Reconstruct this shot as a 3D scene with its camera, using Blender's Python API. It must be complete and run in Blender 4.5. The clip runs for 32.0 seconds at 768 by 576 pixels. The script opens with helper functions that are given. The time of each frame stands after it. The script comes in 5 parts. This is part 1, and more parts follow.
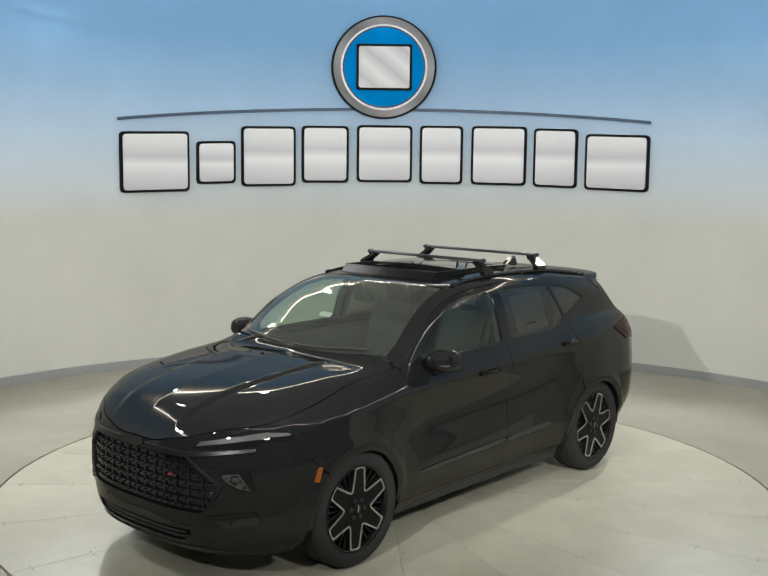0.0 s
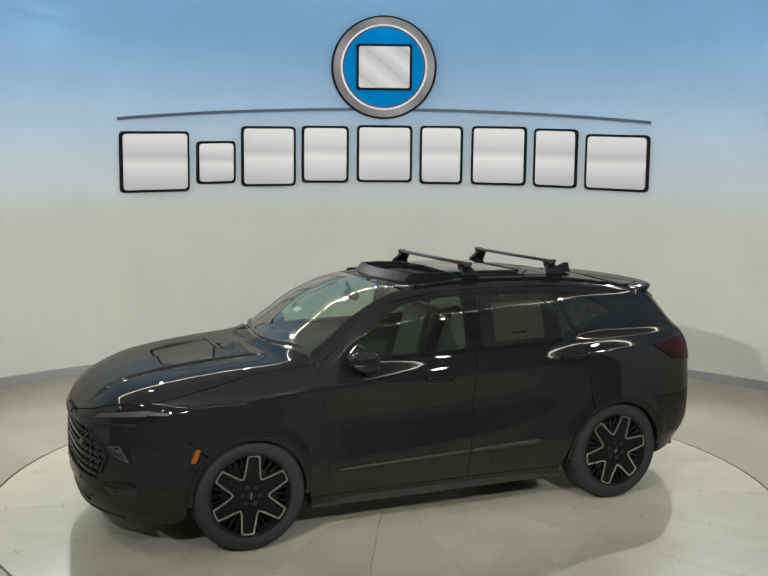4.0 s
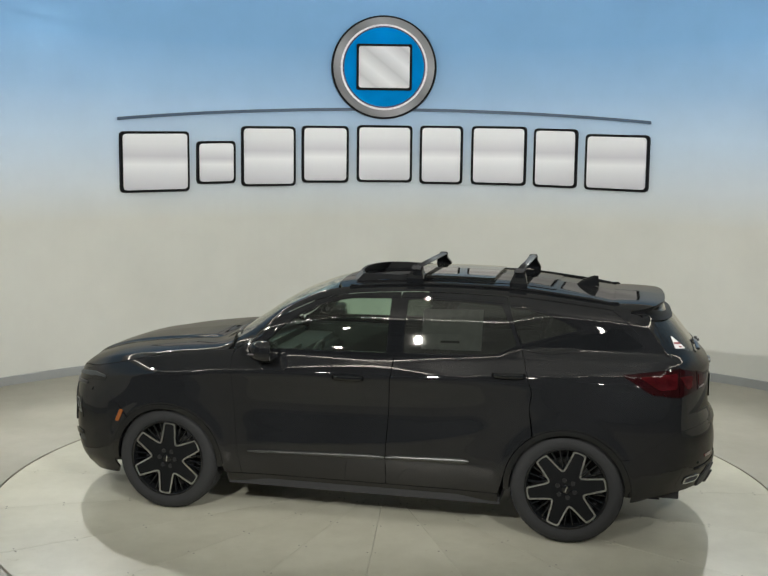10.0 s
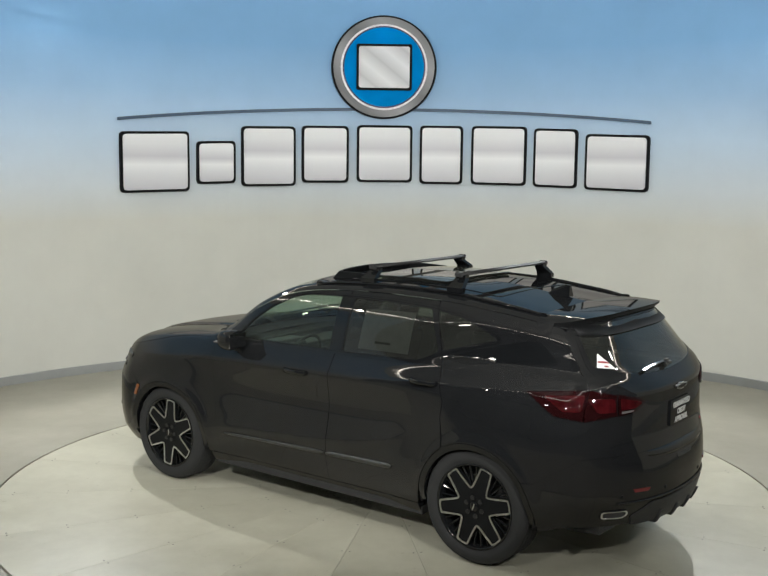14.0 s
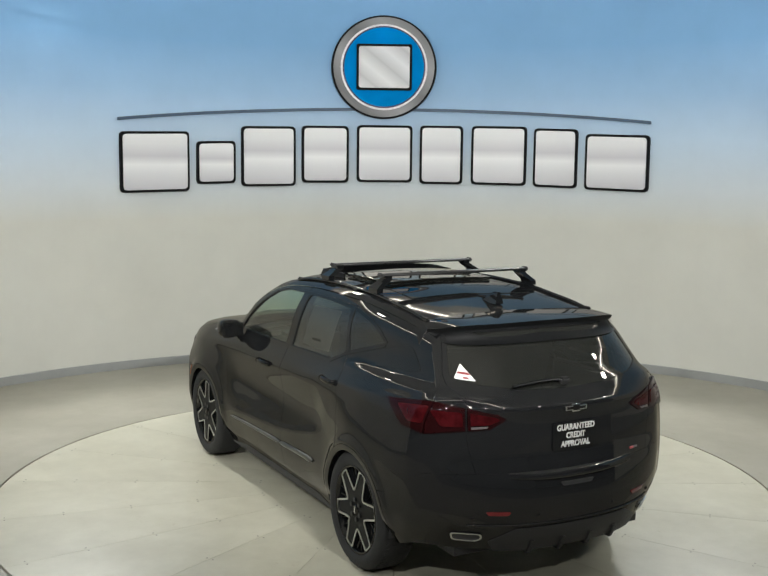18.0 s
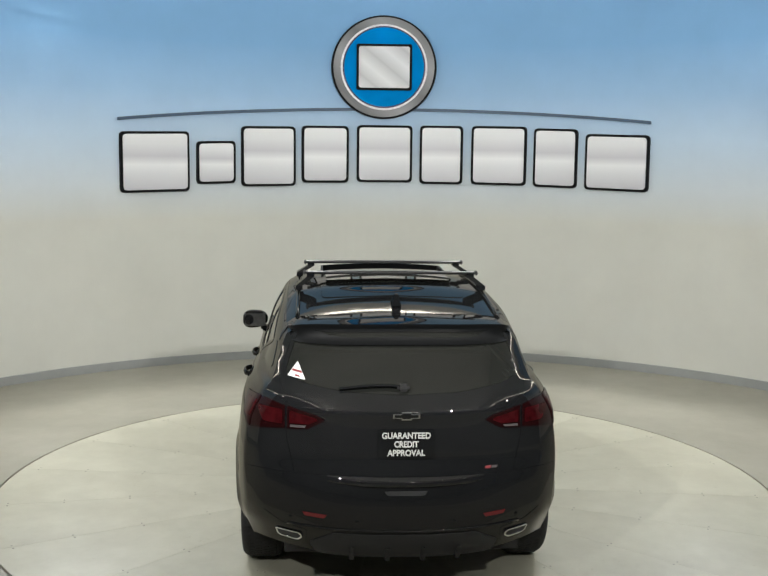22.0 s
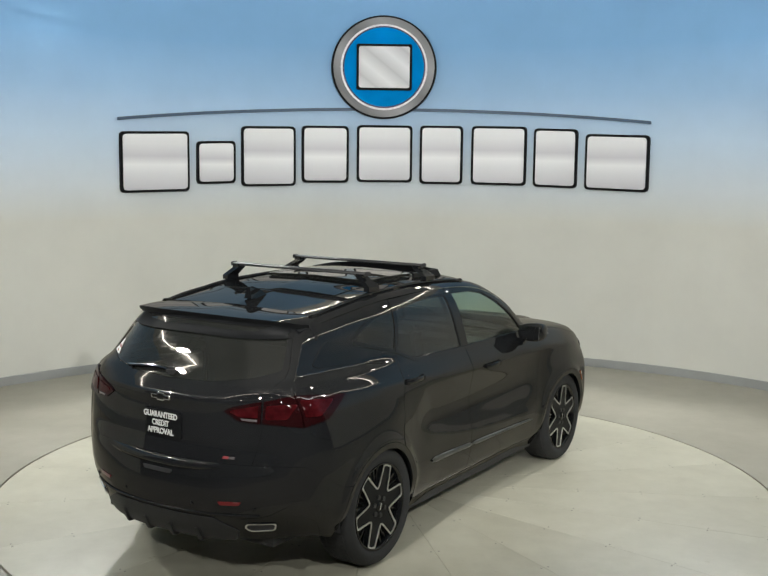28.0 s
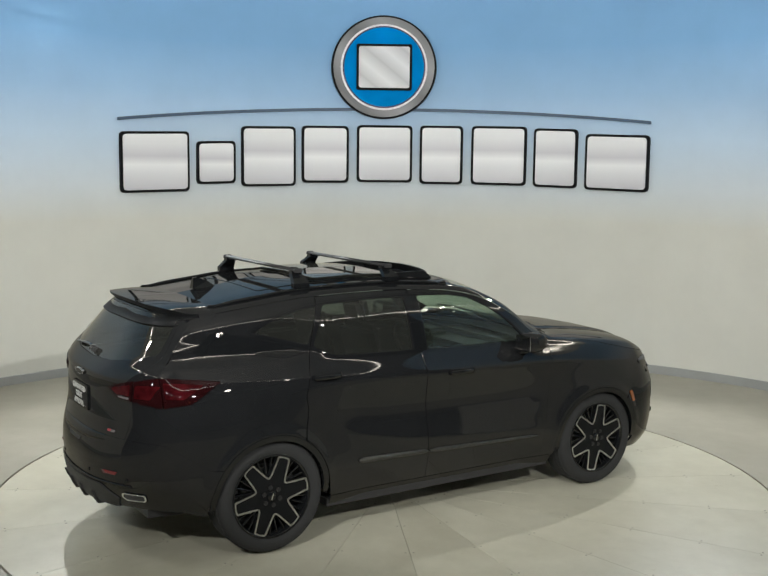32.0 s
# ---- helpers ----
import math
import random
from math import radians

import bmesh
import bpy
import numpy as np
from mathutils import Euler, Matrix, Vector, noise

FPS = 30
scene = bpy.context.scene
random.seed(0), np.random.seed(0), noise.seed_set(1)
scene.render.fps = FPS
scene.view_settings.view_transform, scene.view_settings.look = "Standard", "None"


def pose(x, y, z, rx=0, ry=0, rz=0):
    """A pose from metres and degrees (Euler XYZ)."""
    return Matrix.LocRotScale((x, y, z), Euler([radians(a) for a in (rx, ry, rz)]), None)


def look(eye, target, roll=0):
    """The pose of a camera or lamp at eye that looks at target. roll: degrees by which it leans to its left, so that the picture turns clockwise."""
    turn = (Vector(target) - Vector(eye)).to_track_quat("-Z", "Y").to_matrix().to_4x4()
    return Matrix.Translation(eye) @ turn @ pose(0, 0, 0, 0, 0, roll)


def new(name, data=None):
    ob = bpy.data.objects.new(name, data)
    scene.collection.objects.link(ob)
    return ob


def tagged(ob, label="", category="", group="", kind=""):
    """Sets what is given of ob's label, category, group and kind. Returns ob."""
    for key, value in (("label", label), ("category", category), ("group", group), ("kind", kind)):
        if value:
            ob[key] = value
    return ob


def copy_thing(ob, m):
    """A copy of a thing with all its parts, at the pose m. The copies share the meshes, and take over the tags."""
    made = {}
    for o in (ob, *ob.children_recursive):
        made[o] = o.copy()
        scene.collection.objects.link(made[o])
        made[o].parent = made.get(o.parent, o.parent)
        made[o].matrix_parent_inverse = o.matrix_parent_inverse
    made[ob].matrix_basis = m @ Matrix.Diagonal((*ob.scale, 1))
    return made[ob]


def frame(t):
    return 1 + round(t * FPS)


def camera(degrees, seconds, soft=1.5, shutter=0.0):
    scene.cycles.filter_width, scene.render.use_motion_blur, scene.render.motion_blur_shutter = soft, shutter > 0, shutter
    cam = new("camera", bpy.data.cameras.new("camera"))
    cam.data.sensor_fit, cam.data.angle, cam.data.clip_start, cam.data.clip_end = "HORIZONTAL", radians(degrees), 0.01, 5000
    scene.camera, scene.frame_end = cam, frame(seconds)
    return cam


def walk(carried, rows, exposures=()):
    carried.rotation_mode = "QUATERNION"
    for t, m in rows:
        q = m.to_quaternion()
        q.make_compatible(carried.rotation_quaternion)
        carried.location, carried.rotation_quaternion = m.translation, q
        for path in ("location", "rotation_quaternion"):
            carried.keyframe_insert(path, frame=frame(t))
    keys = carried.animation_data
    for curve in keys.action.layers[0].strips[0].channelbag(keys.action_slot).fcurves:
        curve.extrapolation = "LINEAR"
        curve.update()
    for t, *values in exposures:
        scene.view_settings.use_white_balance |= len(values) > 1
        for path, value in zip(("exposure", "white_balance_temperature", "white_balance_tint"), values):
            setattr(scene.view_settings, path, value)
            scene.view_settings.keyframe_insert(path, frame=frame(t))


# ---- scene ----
cam = camera(40.622, 32.0)
EYE = (0.0, -8.007, 2.547)
PITCH, YAW = radians(7.043), radians(0.2686)
AIM = (EYE[0] - math.sin(YAW) * math.cos(PITCH), EYE[1] + math.cos(YAW) * math.cos(PITCH), EYE[2] - math.sin(PITCH))
STAND = look(EYE, AIM, 0.611)
walk(cam, [(0.0, STAND), (32.0, STAND)])
scene.view_settings.exposure = 0.0

# the turntable and the car turn about the z axis
HEADING, SPEED = 228.539, -6.10867
WALL_R, WALL_X, WALL_Y = 5.695, 0.113, -0.327
TABLE_R = 3.005
CAR_X, CAR_Y = -0.0183, 0.0673

# ---- world and lights ----
world = bpy.data.worlds.new("world")
world.use_nodes = True
scene.world = world
world.node_tree.nodes["Background"].inputs[0].default_value = (0.01, 0.0105, 0.01, 1)
world.node_tree.nodes["Background"].inputs[1].default_value = 1.0

CEILING = 4.95


def spot(name, eye, target, watts, angle=70, size=0.04, colour=(0.985, 0.985, 0.95), blend=0.5):
    data = bpy.data.lights.new(name, "SPOT")
    data.energy, data.color, data.shadow_soft_size = watts, colour, size
    data.spot_size, data.spot_blend = radians(angle), blend
    ob = new(name, data)
    ob.matrix_world = look(eye, target)
    return ob


# spotlights round the stage: at the wall, at the sides, and either side of the camera
SPOTS = [
    ((-3.65, 3.6, 4.42), (0.2, -0.9, 0.2), 500, 100),
    ((3.8, 3.6, 4.42), (-0.2, -0.9, 0.2), 460, 100),
    ((-5.0, -1.4, 4.6), (-1.6, -1.2, 0.2), 130, 90),
    ((5.0, -1.4, 4.6), (0.0, 0.2, 0.3), 15, 95),
    ((-2.4, -7.0, 4.0), (1.0, 4.8, 3.0), 1130, 70),
    ((2.4, -7.0, 4.0), (-1.2, 4.8, 3.0), 1050, 69),
]
for eye, target, watts, angle in SPOTS:
    ahead = (Vector(target) - Vector(eye)).normalized() * 0.06
    spot("spot", Vector(eye) + ahead, target, watts, angle)


# ---- materials ----
def material(name):
    m = bpy.data.materials.new(name)
    m.use_nodes = True
    nt = m.node_tree
    return m, nt, nt.nodes["Principled BSDF"]


def link(nt, a, b):
    nt.links.new(a, b)


def noise_node(nt, scale, detail=4.0, rough=0.6, coords="Object"):
    tc = nt.nodes.new("ShaderNodeTexCoord")
    n = nt.nodes.new("ShaderNodeTexNoise")
    n.inputs["Scale"].default_value, n.inputs["Detail"].default_value, n.inputs["Roughness"].default_value = scale, detail, rough
    link(nt, tc.outputs[coords], n.inputs["Vector"])
    return n


def ramp(nt, source, stops):
    r = nt.nodes.new("ShaderNodeValToRGB")
    while len(r.color_ramp.elements) < len(stops):
        r.color_ramp.elements.new(0.5)
    for e, (p, c) in zip(r.color_ramp.elements, stops):
        e.position, e.color = p, (*c, 1)
    link(nt, source, r.inputs[0])
    return r


def bump(nt, bsdf, source, strength, distance=0.01):
    b = nt.nodes.new("ShaderNodeBump")
    b.inputs["Strength"].default_value, b.inputs["Distance"].default_value = strength, distance
    link(nt, source, b.inputs["Height"])
    link(nt, b.outputs[0], bsdf.inputs["Normal"])


def plain(name, colour, rough=0.5, metal=0.0, coat=0.0, vary=0.12, scale=30.0, relief=0.0, spec=0.5):
    m, nt, b = material(name)
    n = noise_node(nt, scale)
    lo, hi = [tuple(c * k for c in colour) for k in (1 - vary, 1 + vary)]
    r = ramp(nt, n.outputs[0], [(0.3, lo), (0.7, hi)])
    link(nt, r.outputs[0], b.inputs["Base Color"])
    b.inputs["Roughness"].default_value, b.inputs["Metallic"].default_value = rough, metal
    b.inputs["Coat Weight"].default_value = coat
    b.inputs["Coat Roughness"].default_value = 0.015
    b.inputs["Specular IOR Level"].default_value = spec
    if relief:
        bump(nt, b, n.outputs[0], relief, 0.004)
    return m


def lacquer(name, colour, gloss=0.62, ior=1.5, rough=0.012, peel=0.02):
    """Black lacquer: a dark ground under a clear, slightly warm varnish with a little orange peel."""
    m, nt, b = material(name)
    ground, varnish = nt.nodes.new("ShaderNodeBsdfDiffuse"), nt.nodes.new("ShaderNodeBsdfGlossy")
    n = noise_node(nt, 3.0, 5)
    r = ramp(nt, n.outputs[0], [(0.3, tuple(c * 0.88 for c in colour)), (0.7, tuple(c * 1.1 for c in colour))])
    link(nt, r.outputs[0], ground.inputs[0])
    varnish.inputs[0].default_value = (1.0, 0.945, 0.87, 1)
    varnish.inputs["Roughness"].default_value = rough
    fr, part_of, mix = nt.nodes.new("ShaderNodeFresnel"), nt.nodes.new("ShaderNodeMath"), nt.nodes.new("ShaderNodeMixShader")
    fr.inputs[0].default_value, part_of.operation, part_of.inputs[1].default_value, part_of.inputs[2].default_value = ior, "MULTIPLY_ADD", gloss, 0.020
    # the same gloss whichever way a face is turned
    inner, least = nt.nodes.new("ShaderNodeFresnel"), nt.nodes.new("ShaderNodeMath")
    inner.inputs[0].default_value, least.operation = 1 / ior, "MINIMUM"
    link(nt, fr.outputs[0], least.inputs[0])
    link(nt, inner.outputs[0], least.inputs[1])
    link(nt, least.outputs[0], part_of.inputs[0])
    link(nt, part_of.outputs[0], mix.inputs[0])
    link(nt, ground.outputs[0], mix.inputs[1])
    link(nt, varnish.outputs[0], mix.inputs[2])
    link(nt, mix.outputs[0], nt.nodes["Material Output"].inputs[0])
    fine, relief = noise_node(nt, 260, 2), nt.nodes.new("ShaderNodeBump")
    relief.inputs["Strength"].default_value, relief.inputs["Distance"].default_value = peel, 0.001
    link(nt, fine.outputs[0], relief.inputs["Height"])
    link(nt, relief.outputs[0], varnish.inputs["Normal"])
    return m


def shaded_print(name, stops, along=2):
    """A printed sign face with metallic sheen painted into its colour, its tone running across each piece."""
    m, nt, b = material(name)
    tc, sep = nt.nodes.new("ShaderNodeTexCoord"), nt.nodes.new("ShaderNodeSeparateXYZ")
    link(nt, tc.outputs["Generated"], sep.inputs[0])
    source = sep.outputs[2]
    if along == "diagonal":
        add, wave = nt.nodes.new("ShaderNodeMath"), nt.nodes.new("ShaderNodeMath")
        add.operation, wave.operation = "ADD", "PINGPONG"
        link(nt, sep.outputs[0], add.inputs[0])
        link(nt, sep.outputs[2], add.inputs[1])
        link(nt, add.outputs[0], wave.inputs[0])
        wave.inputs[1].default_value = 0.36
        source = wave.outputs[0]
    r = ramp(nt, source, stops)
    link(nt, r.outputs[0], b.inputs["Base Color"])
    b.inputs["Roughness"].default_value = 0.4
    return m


def glass(name, tint, ior=1.5, haze=0.0):
    m, nt, b = material(name)
    out = nt.nodes["Material Output"]
    tr = nt.nodes.new("ShaderNodeBsdfTransparent")
    tr.inputs[0].default_value = (*tint, 1)
    gl = nt.nodes.new("ShaderNodeBsdfGlossy")
    gl.inputs["Roughness"].default_value = 0.02
    gl.inputs[0].default_value = (1.0, 0.945, 0.87, 1)
    fr = nt.nodes.new("ShaderNodeFresnel")
    fr.inputs[0].default_value = ior
    mix = nt.nodes.new("ShaderNodeMixShader")
    # a thin pane mirrors alike from both sides
    inner, least = nt.nodes.new("ShaderNodeFresnel"), nt.nodes.new("ShaderNodeMath")
    inner.inputs[0].default_value, least.operation = 1 / ior, "MINIMUM"
    link(nt, fr.outputs[0], least.inputs[0])
    link(nt, inner.outputs[0], least.inputs[1])
    link(nt, least.outputs[0], mix.inputs[0])
    link(nt, tr.outputs[0], mix.inputs[1])
    link(nt, gl.outputs[0], mix.inputs[2])
    # pale haze put into the pane's colour as a thin diffuse coat
    if haze:
        film, over, haze_noise = nt.nodes.new("ShaderNodeBsdfDiffuse"), nt.nodes.new("ShaderNodeMixShader"), noise_node(nt, 7.0, 6)
        film.inputs[0].default_value = (0.80, 0.84, 0.76, 1)
        amount = nt.nodes.new("ShaderNodeMapRange")
        amount.inputs["To Min"].default_value, amount.inputs["To Max"].default_value = haze * 0.6, haze * 1.4
        link(nt, haze_noise.outputs[0], amount.inputs["Value"])
        link(nt, amount.outputs[0], over.inputs[0])
        link(nt, mix.outputs[0], over.inputs[1])
        link(nt, film.outputs[0], over.inputs[2])
        mix = over
    link(nt, mix.outputs[0], out.inputs[0])
    return m


def glow(name, colour, strength):
    m, nt, b = material(name)
    b.inputs["Base Color"].default_value = (*colour, 1)
    b.inputs["Emission Color"].default_value = (*colour, 1)
    b.inputs["Emission Strength"].default_value = strength
    return m


def wall_overlay_paint():
    m, nt, b = material("wall_overlay_paint")
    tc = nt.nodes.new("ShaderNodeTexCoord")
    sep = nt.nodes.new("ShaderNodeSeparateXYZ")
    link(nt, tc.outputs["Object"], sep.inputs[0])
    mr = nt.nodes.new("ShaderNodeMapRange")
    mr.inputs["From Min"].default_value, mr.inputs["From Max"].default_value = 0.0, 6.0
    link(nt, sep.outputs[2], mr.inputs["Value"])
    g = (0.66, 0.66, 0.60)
    # blue steps belong to an overlaid graphic, added here as wall colour
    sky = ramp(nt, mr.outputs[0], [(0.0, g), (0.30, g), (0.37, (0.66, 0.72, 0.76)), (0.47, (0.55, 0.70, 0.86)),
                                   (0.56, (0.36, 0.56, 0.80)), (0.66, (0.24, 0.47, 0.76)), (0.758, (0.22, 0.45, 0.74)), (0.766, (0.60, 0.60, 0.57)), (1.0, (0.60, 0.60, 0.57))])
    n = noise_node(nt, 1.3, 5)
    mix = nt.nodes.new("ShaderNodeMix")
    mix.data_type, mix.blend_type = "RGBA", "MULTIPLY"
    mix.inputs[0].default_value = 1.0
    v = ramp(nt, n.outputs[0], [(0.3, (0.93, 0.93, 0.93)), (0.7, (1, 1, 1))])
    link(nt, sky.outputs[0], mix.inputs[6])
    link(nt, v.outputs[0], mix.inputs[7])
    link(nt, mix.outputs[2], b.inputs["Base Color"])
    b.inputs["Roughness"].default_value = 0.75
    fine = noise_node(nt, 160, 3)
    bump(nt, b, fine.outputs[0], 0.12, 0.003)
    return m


def floor_paint(name, base, rough, spec=0.5):
    m, nt, b = material(name)
    b.inputs["Specular IOR Level"].default_value = spec
    n1, n2 = noise_node(nt, 1.1, 6, 0.65), noise_node(nt, 6.0, 8, 0.6)
    info = nt.nodes.new("ShaderNodeObjectInfo")
    tc = nt.nodes.new("ShaderNodeTexCoord")
    off = nt.nodes.new("ShaderNodeVectorMath")
    off.operation = "MULTIPLY_ADD"
    link(nt, info.outputs["Random"], off.inputs[0])
    off.inputs[1].default_value = (37.0, 21.0, 11.0)
    link(nt, tc.outputs["Object"], off.inputs[2])
    link(nt, off.outputs[0], n1.inputs["Vector"])
    link(nt, off.outputs[0], n2.inputs["Vector"])
    a = ramp(nt, n1.outputs[0], [(0.25, tuple(c * k for c, k in zip(base, (0.76, 0.75, 0.72)))), (0.7, base)])
    d = ramp(nt, n2.outputs[0], [(0.25, (0.91, 0.905, 0.885)), (0.65, (1, 1, 1))])
    mix = nt.nodes.new("ShaderNodeMix")
    mix.data_type, mix.blend_type = "RGBA", "MULTIPLY"
    mix.inputs[0].default_value = 1.0
    link(nt, a.outputs[0], mix.inputs[6])
    link(nt, d.outputs[0], mix.inputs[7])
    link(nt, mix.outputs[2], b.inputs["Base Color"])
    rr = nt.nodes.new("ShaderNodeMapRange")
    rr.inputs["To Min"].default_value, rr.inputs["To Max"].default_value = rough - 0.03, rough + 0.06
    link(nt, n2.outputs[0], rr.inputs["Value"])
    link(nt, rr.outputs[0], b.inputs["Roughness"])
    # scuffs: small dirty marks here and there
    n3, n4 = noise_node(nt, 17.0, 5, 0.7), noise_node(nt, 2.3, 2)
    link(nt, off.outputs[0], n3.inputs["Vector"])
    link(nt, off.outputs[0], n4.inputs["Vector"])
    marks, where_ = ramp(nt, n3.outputs[0], [(0.60, (0, 0, 0)), (0.72, (1, 1, 1))]), ramp(nt, n4.outputs[0], [(0.50, (0, 0, 0)), (0.68, (1, 1, 1))])
    both, scuff = nt.nodes.new("ShaderNodeMath"), nt.nodes.new("ShaderNodeMix")
    both.operation = "MULTIPLY"
    link(nt, marks.outputs[0], both.inputs[0])
    link(nt, where_.outputs[0], both.inputs[1])
    scuff.data_type, scuff.blend_type = "RGBA", "MULTIPLY"
    scuff.inputs[7].default_value = (0.80, 0.77, 0.70, 1)
    link(nt, both.outputs[0], scuff.inputs[0])
    link(nt, mix.outputs[2], scuff.inputs[6])
    link(nt, scuff.outputs[2], b.inputs["Base Color"])
    n5 = noise_node(nt, 55.0, 4, 0.7)
    bump(nt, b, n5.outputs[0], 0.10, 0.004)
    return m


WALL = wall_overlay_paint()
FLOOR = floor_paint("floor_paint", (0.385, 0.37, 0.305), 0.40)
TABLE = floor_paint("table_paint", (0.60, 0.585, 0.472), 0.31, 0.75)
SEAM = plain("seam_dirt", (0.16, 0.15, 0.12), 0.8)
BOLT = plain("bolt_zinc", (0.36, 0.35, 0.29), 0.6)
HALL_FLOOR = plain("hall_concrete", (0.22, 0.22, 0.21), 0.6)
SKIRT = plain("skirting_grey", (0.31, 0.32, 0.31), 0.6, vary=0.04, scale=4.0)
CEILING_PAINT = plain("ceiling_grey", (0.48, 0.48, 0.47), 0.8)
COVE = glow("cove_glow", (1.0, 0.98, 0.93), 30.0)
LAMP = glow("lamp_glow", (1.0, 0.98, 0.94), 120.0)
DARK = plain("dark_ceiling", (0.035, 0.035, 0.034), 0.8)
PAINT = lacquer("black_car_paint", (0.0110, 0.0117, 0.0126), 0.50)
GLOSS = lacquer("gloss_black_trim", (0.0076, 0.0084, 0.0092), 0.52)
MATT = plain("matt_black_plastic", (0.019, 0.019, 0.0195), 0.55, relief=0.2, scale=400.0)
RUBBER = plain("tyre_rubber", (0.0165, 0.017, 0.0172), 0.85, relief=0.3, scale=220.0)
CHROME = plain("chrome", (0.75, 0.75, 0.75), 0.08, 1.0)
MACHINED = plain("machined_alloy", (0.58, 0.58, 0.565), 0.28, 1.0)
SATIN = plain("satin_metal", (0.24, 0.24, 0.24), 0.3, 1.0)
MOULDING = plain("dark_chrome", (0.11, 0.11, 0.105), 0.38, 1.0)
BROW = plain("dark_grille_frame", (0.035, 0.035, 0.037), 0.34, 0.8)
HALL = plain("hall_grey", (0.17, 0.175, 0.18), 0.8)
BARGREY = plain("black_aluminium", (0.045, 0.045, 0.045), 0.42, 0.7)
LAMPGREY = plain("lamp_lens_grey", (0.032, 0.033, 0.034), 0.5, 0.0, 0.1)
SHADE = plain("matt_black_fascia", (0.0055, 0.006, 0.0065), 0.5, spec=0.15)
DARKGLASS = glass("privacy_glass", (0.13, 0.14, 0.13), haze=0.018)
CLEAR = glass("green_glass", (0.60, 0.72, 0.63), haze=0.008)
SCREEN = glass("windscreen_glass", (0.56, 0.66, 0.58), haze=0.04)
TAIL = plain("tail_lens_red", (0.034, 0.0032, 0.0042), 0.2, 0.0, 0.5, 0.5, 14.0, spec=0.0)
TAILDARK = plain("tail_lens_dark_red", (0.0135, 0.0026, 0.0030), 0.2, 0.0, 0.5, spec=0.0)
LENS = plain("pale_lens", (0.10, 0.09, 0.09), 0.2, 0.0, 1.0)
AMBER = plain("amber_lens", (0.22, 0.062, 0.010), 0.25, 0.0, 0.6)
WHITE = plain("white_print", (0.8, 0.8, 0.78), 0.5)
PLATE_WHITE = plain("plate_print", (0.50, 0.50, 0.48), 0.5)
SIGN_EDGE = plain("sign_black", (0.004, 0.004, 0.005), 0.6, spec=0.15)
# light and grey bands paint a silvery sheen into the white
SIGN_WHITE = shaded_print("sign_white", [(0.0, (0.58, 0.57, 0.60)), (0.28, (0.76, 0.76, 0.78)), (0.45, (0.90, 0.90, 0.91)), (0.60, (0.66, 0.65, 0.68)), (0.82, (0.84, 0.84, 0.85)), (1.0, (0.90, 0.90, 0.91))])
SIGN_PALE = plain("sign_pale_rim", (0.80, 0.80, 0.82), 0.4)
SIGN_NAVY = plain("sign_navy", (0.008, 0.022, 0.085), 0.4)
SIGN_LINE = plain("sign_slate", (0.06, 0.10, 0.16), 0.5)
# steel sheen of ring and block is painted in grey bands
SIGN_RING = shaded_print("sign_steel_sheen", [(0.0, (0.30, 0.30, 0.31)), (0.35, (0.13, 0.13, 0.135)), (0.6, (0.20, 0.20, 0.205)), (0.85, (0.55, 0.55, 0.56)), (1.0, (0.70, 0.70, 0.71))], "diagonal")
SIGN_BLOCK = shaded_print("sign_silver_sheen", [(0.0, (0.80, 0.80, 0.81)), (0.3, (0.62, 0.62, 0.63)), (0.55, (0.34, 0.34, 0.35)), (0.8, (0.52, 0.52, 0.53)), (1.0, (0.74, 0.74, 0.75))], "diagonal")
SIGN_BLUE = plain("sign_blue", (0.001, 0.26, 0.68), 0.45, vary=0.12, scale=1.6, spec=0.0)
REFLECTOR = plain("reflector_red", (0.13, 0.010, 0.012), 0.2, 0.0, 0.8)
REDPRINT = plain("red_print", (0.26, 0.03, 0.035), 0.5)
MESH = plain("black_mesh", (0.009, 0.0095, 0.0105), 0.12, spec=0.5)
CABIN = plain("cabin_black", (0.035, 0.035, 0.034), 0.7, relief=0.2, scale=120.0)
SEAT = plain("seat_grey", (0.042, 0.042, 0.04), 0.7, relief=0.2, scale=120.0)
DISC = plain("brake_disc", (0.35, 0.35, 0.34), 0.35, 1.0)


# ---- mesh tools ----
def mesh_object(name, verts, faces, mat, parent=None, label="", smooth=True):
    me = bpy.data.meshes.new(name)
    me.from_pydata([tuple(map(float, v)) for v in verts], [], [tuple(map(int, f)) for f in faces])
    me.materials.append(mat)
    if smooth:
        me.polygons.foreach_set("use_smooth", [True] * len(me.polygons))
    me.update()
    ob = new(name, me)
    if parent:
        ob.parent = parent
    if label:
        ob["label"] = label
    return ob


def part(name, bm, mat, parent=None, label="", smooth=False):
    me = bpy.data.meshes.new(name)
    bm.to_mesh(me)
    bm.free()
    me.materials.append(mat)
    if smooth:
        me.polygons.foreach_set("use_smooth", [True] * len(me.polygons))
    ob = new(name, me)
    if parent:
        ob.parent = parent
    if label:
        ob["label"] = label
    return ob


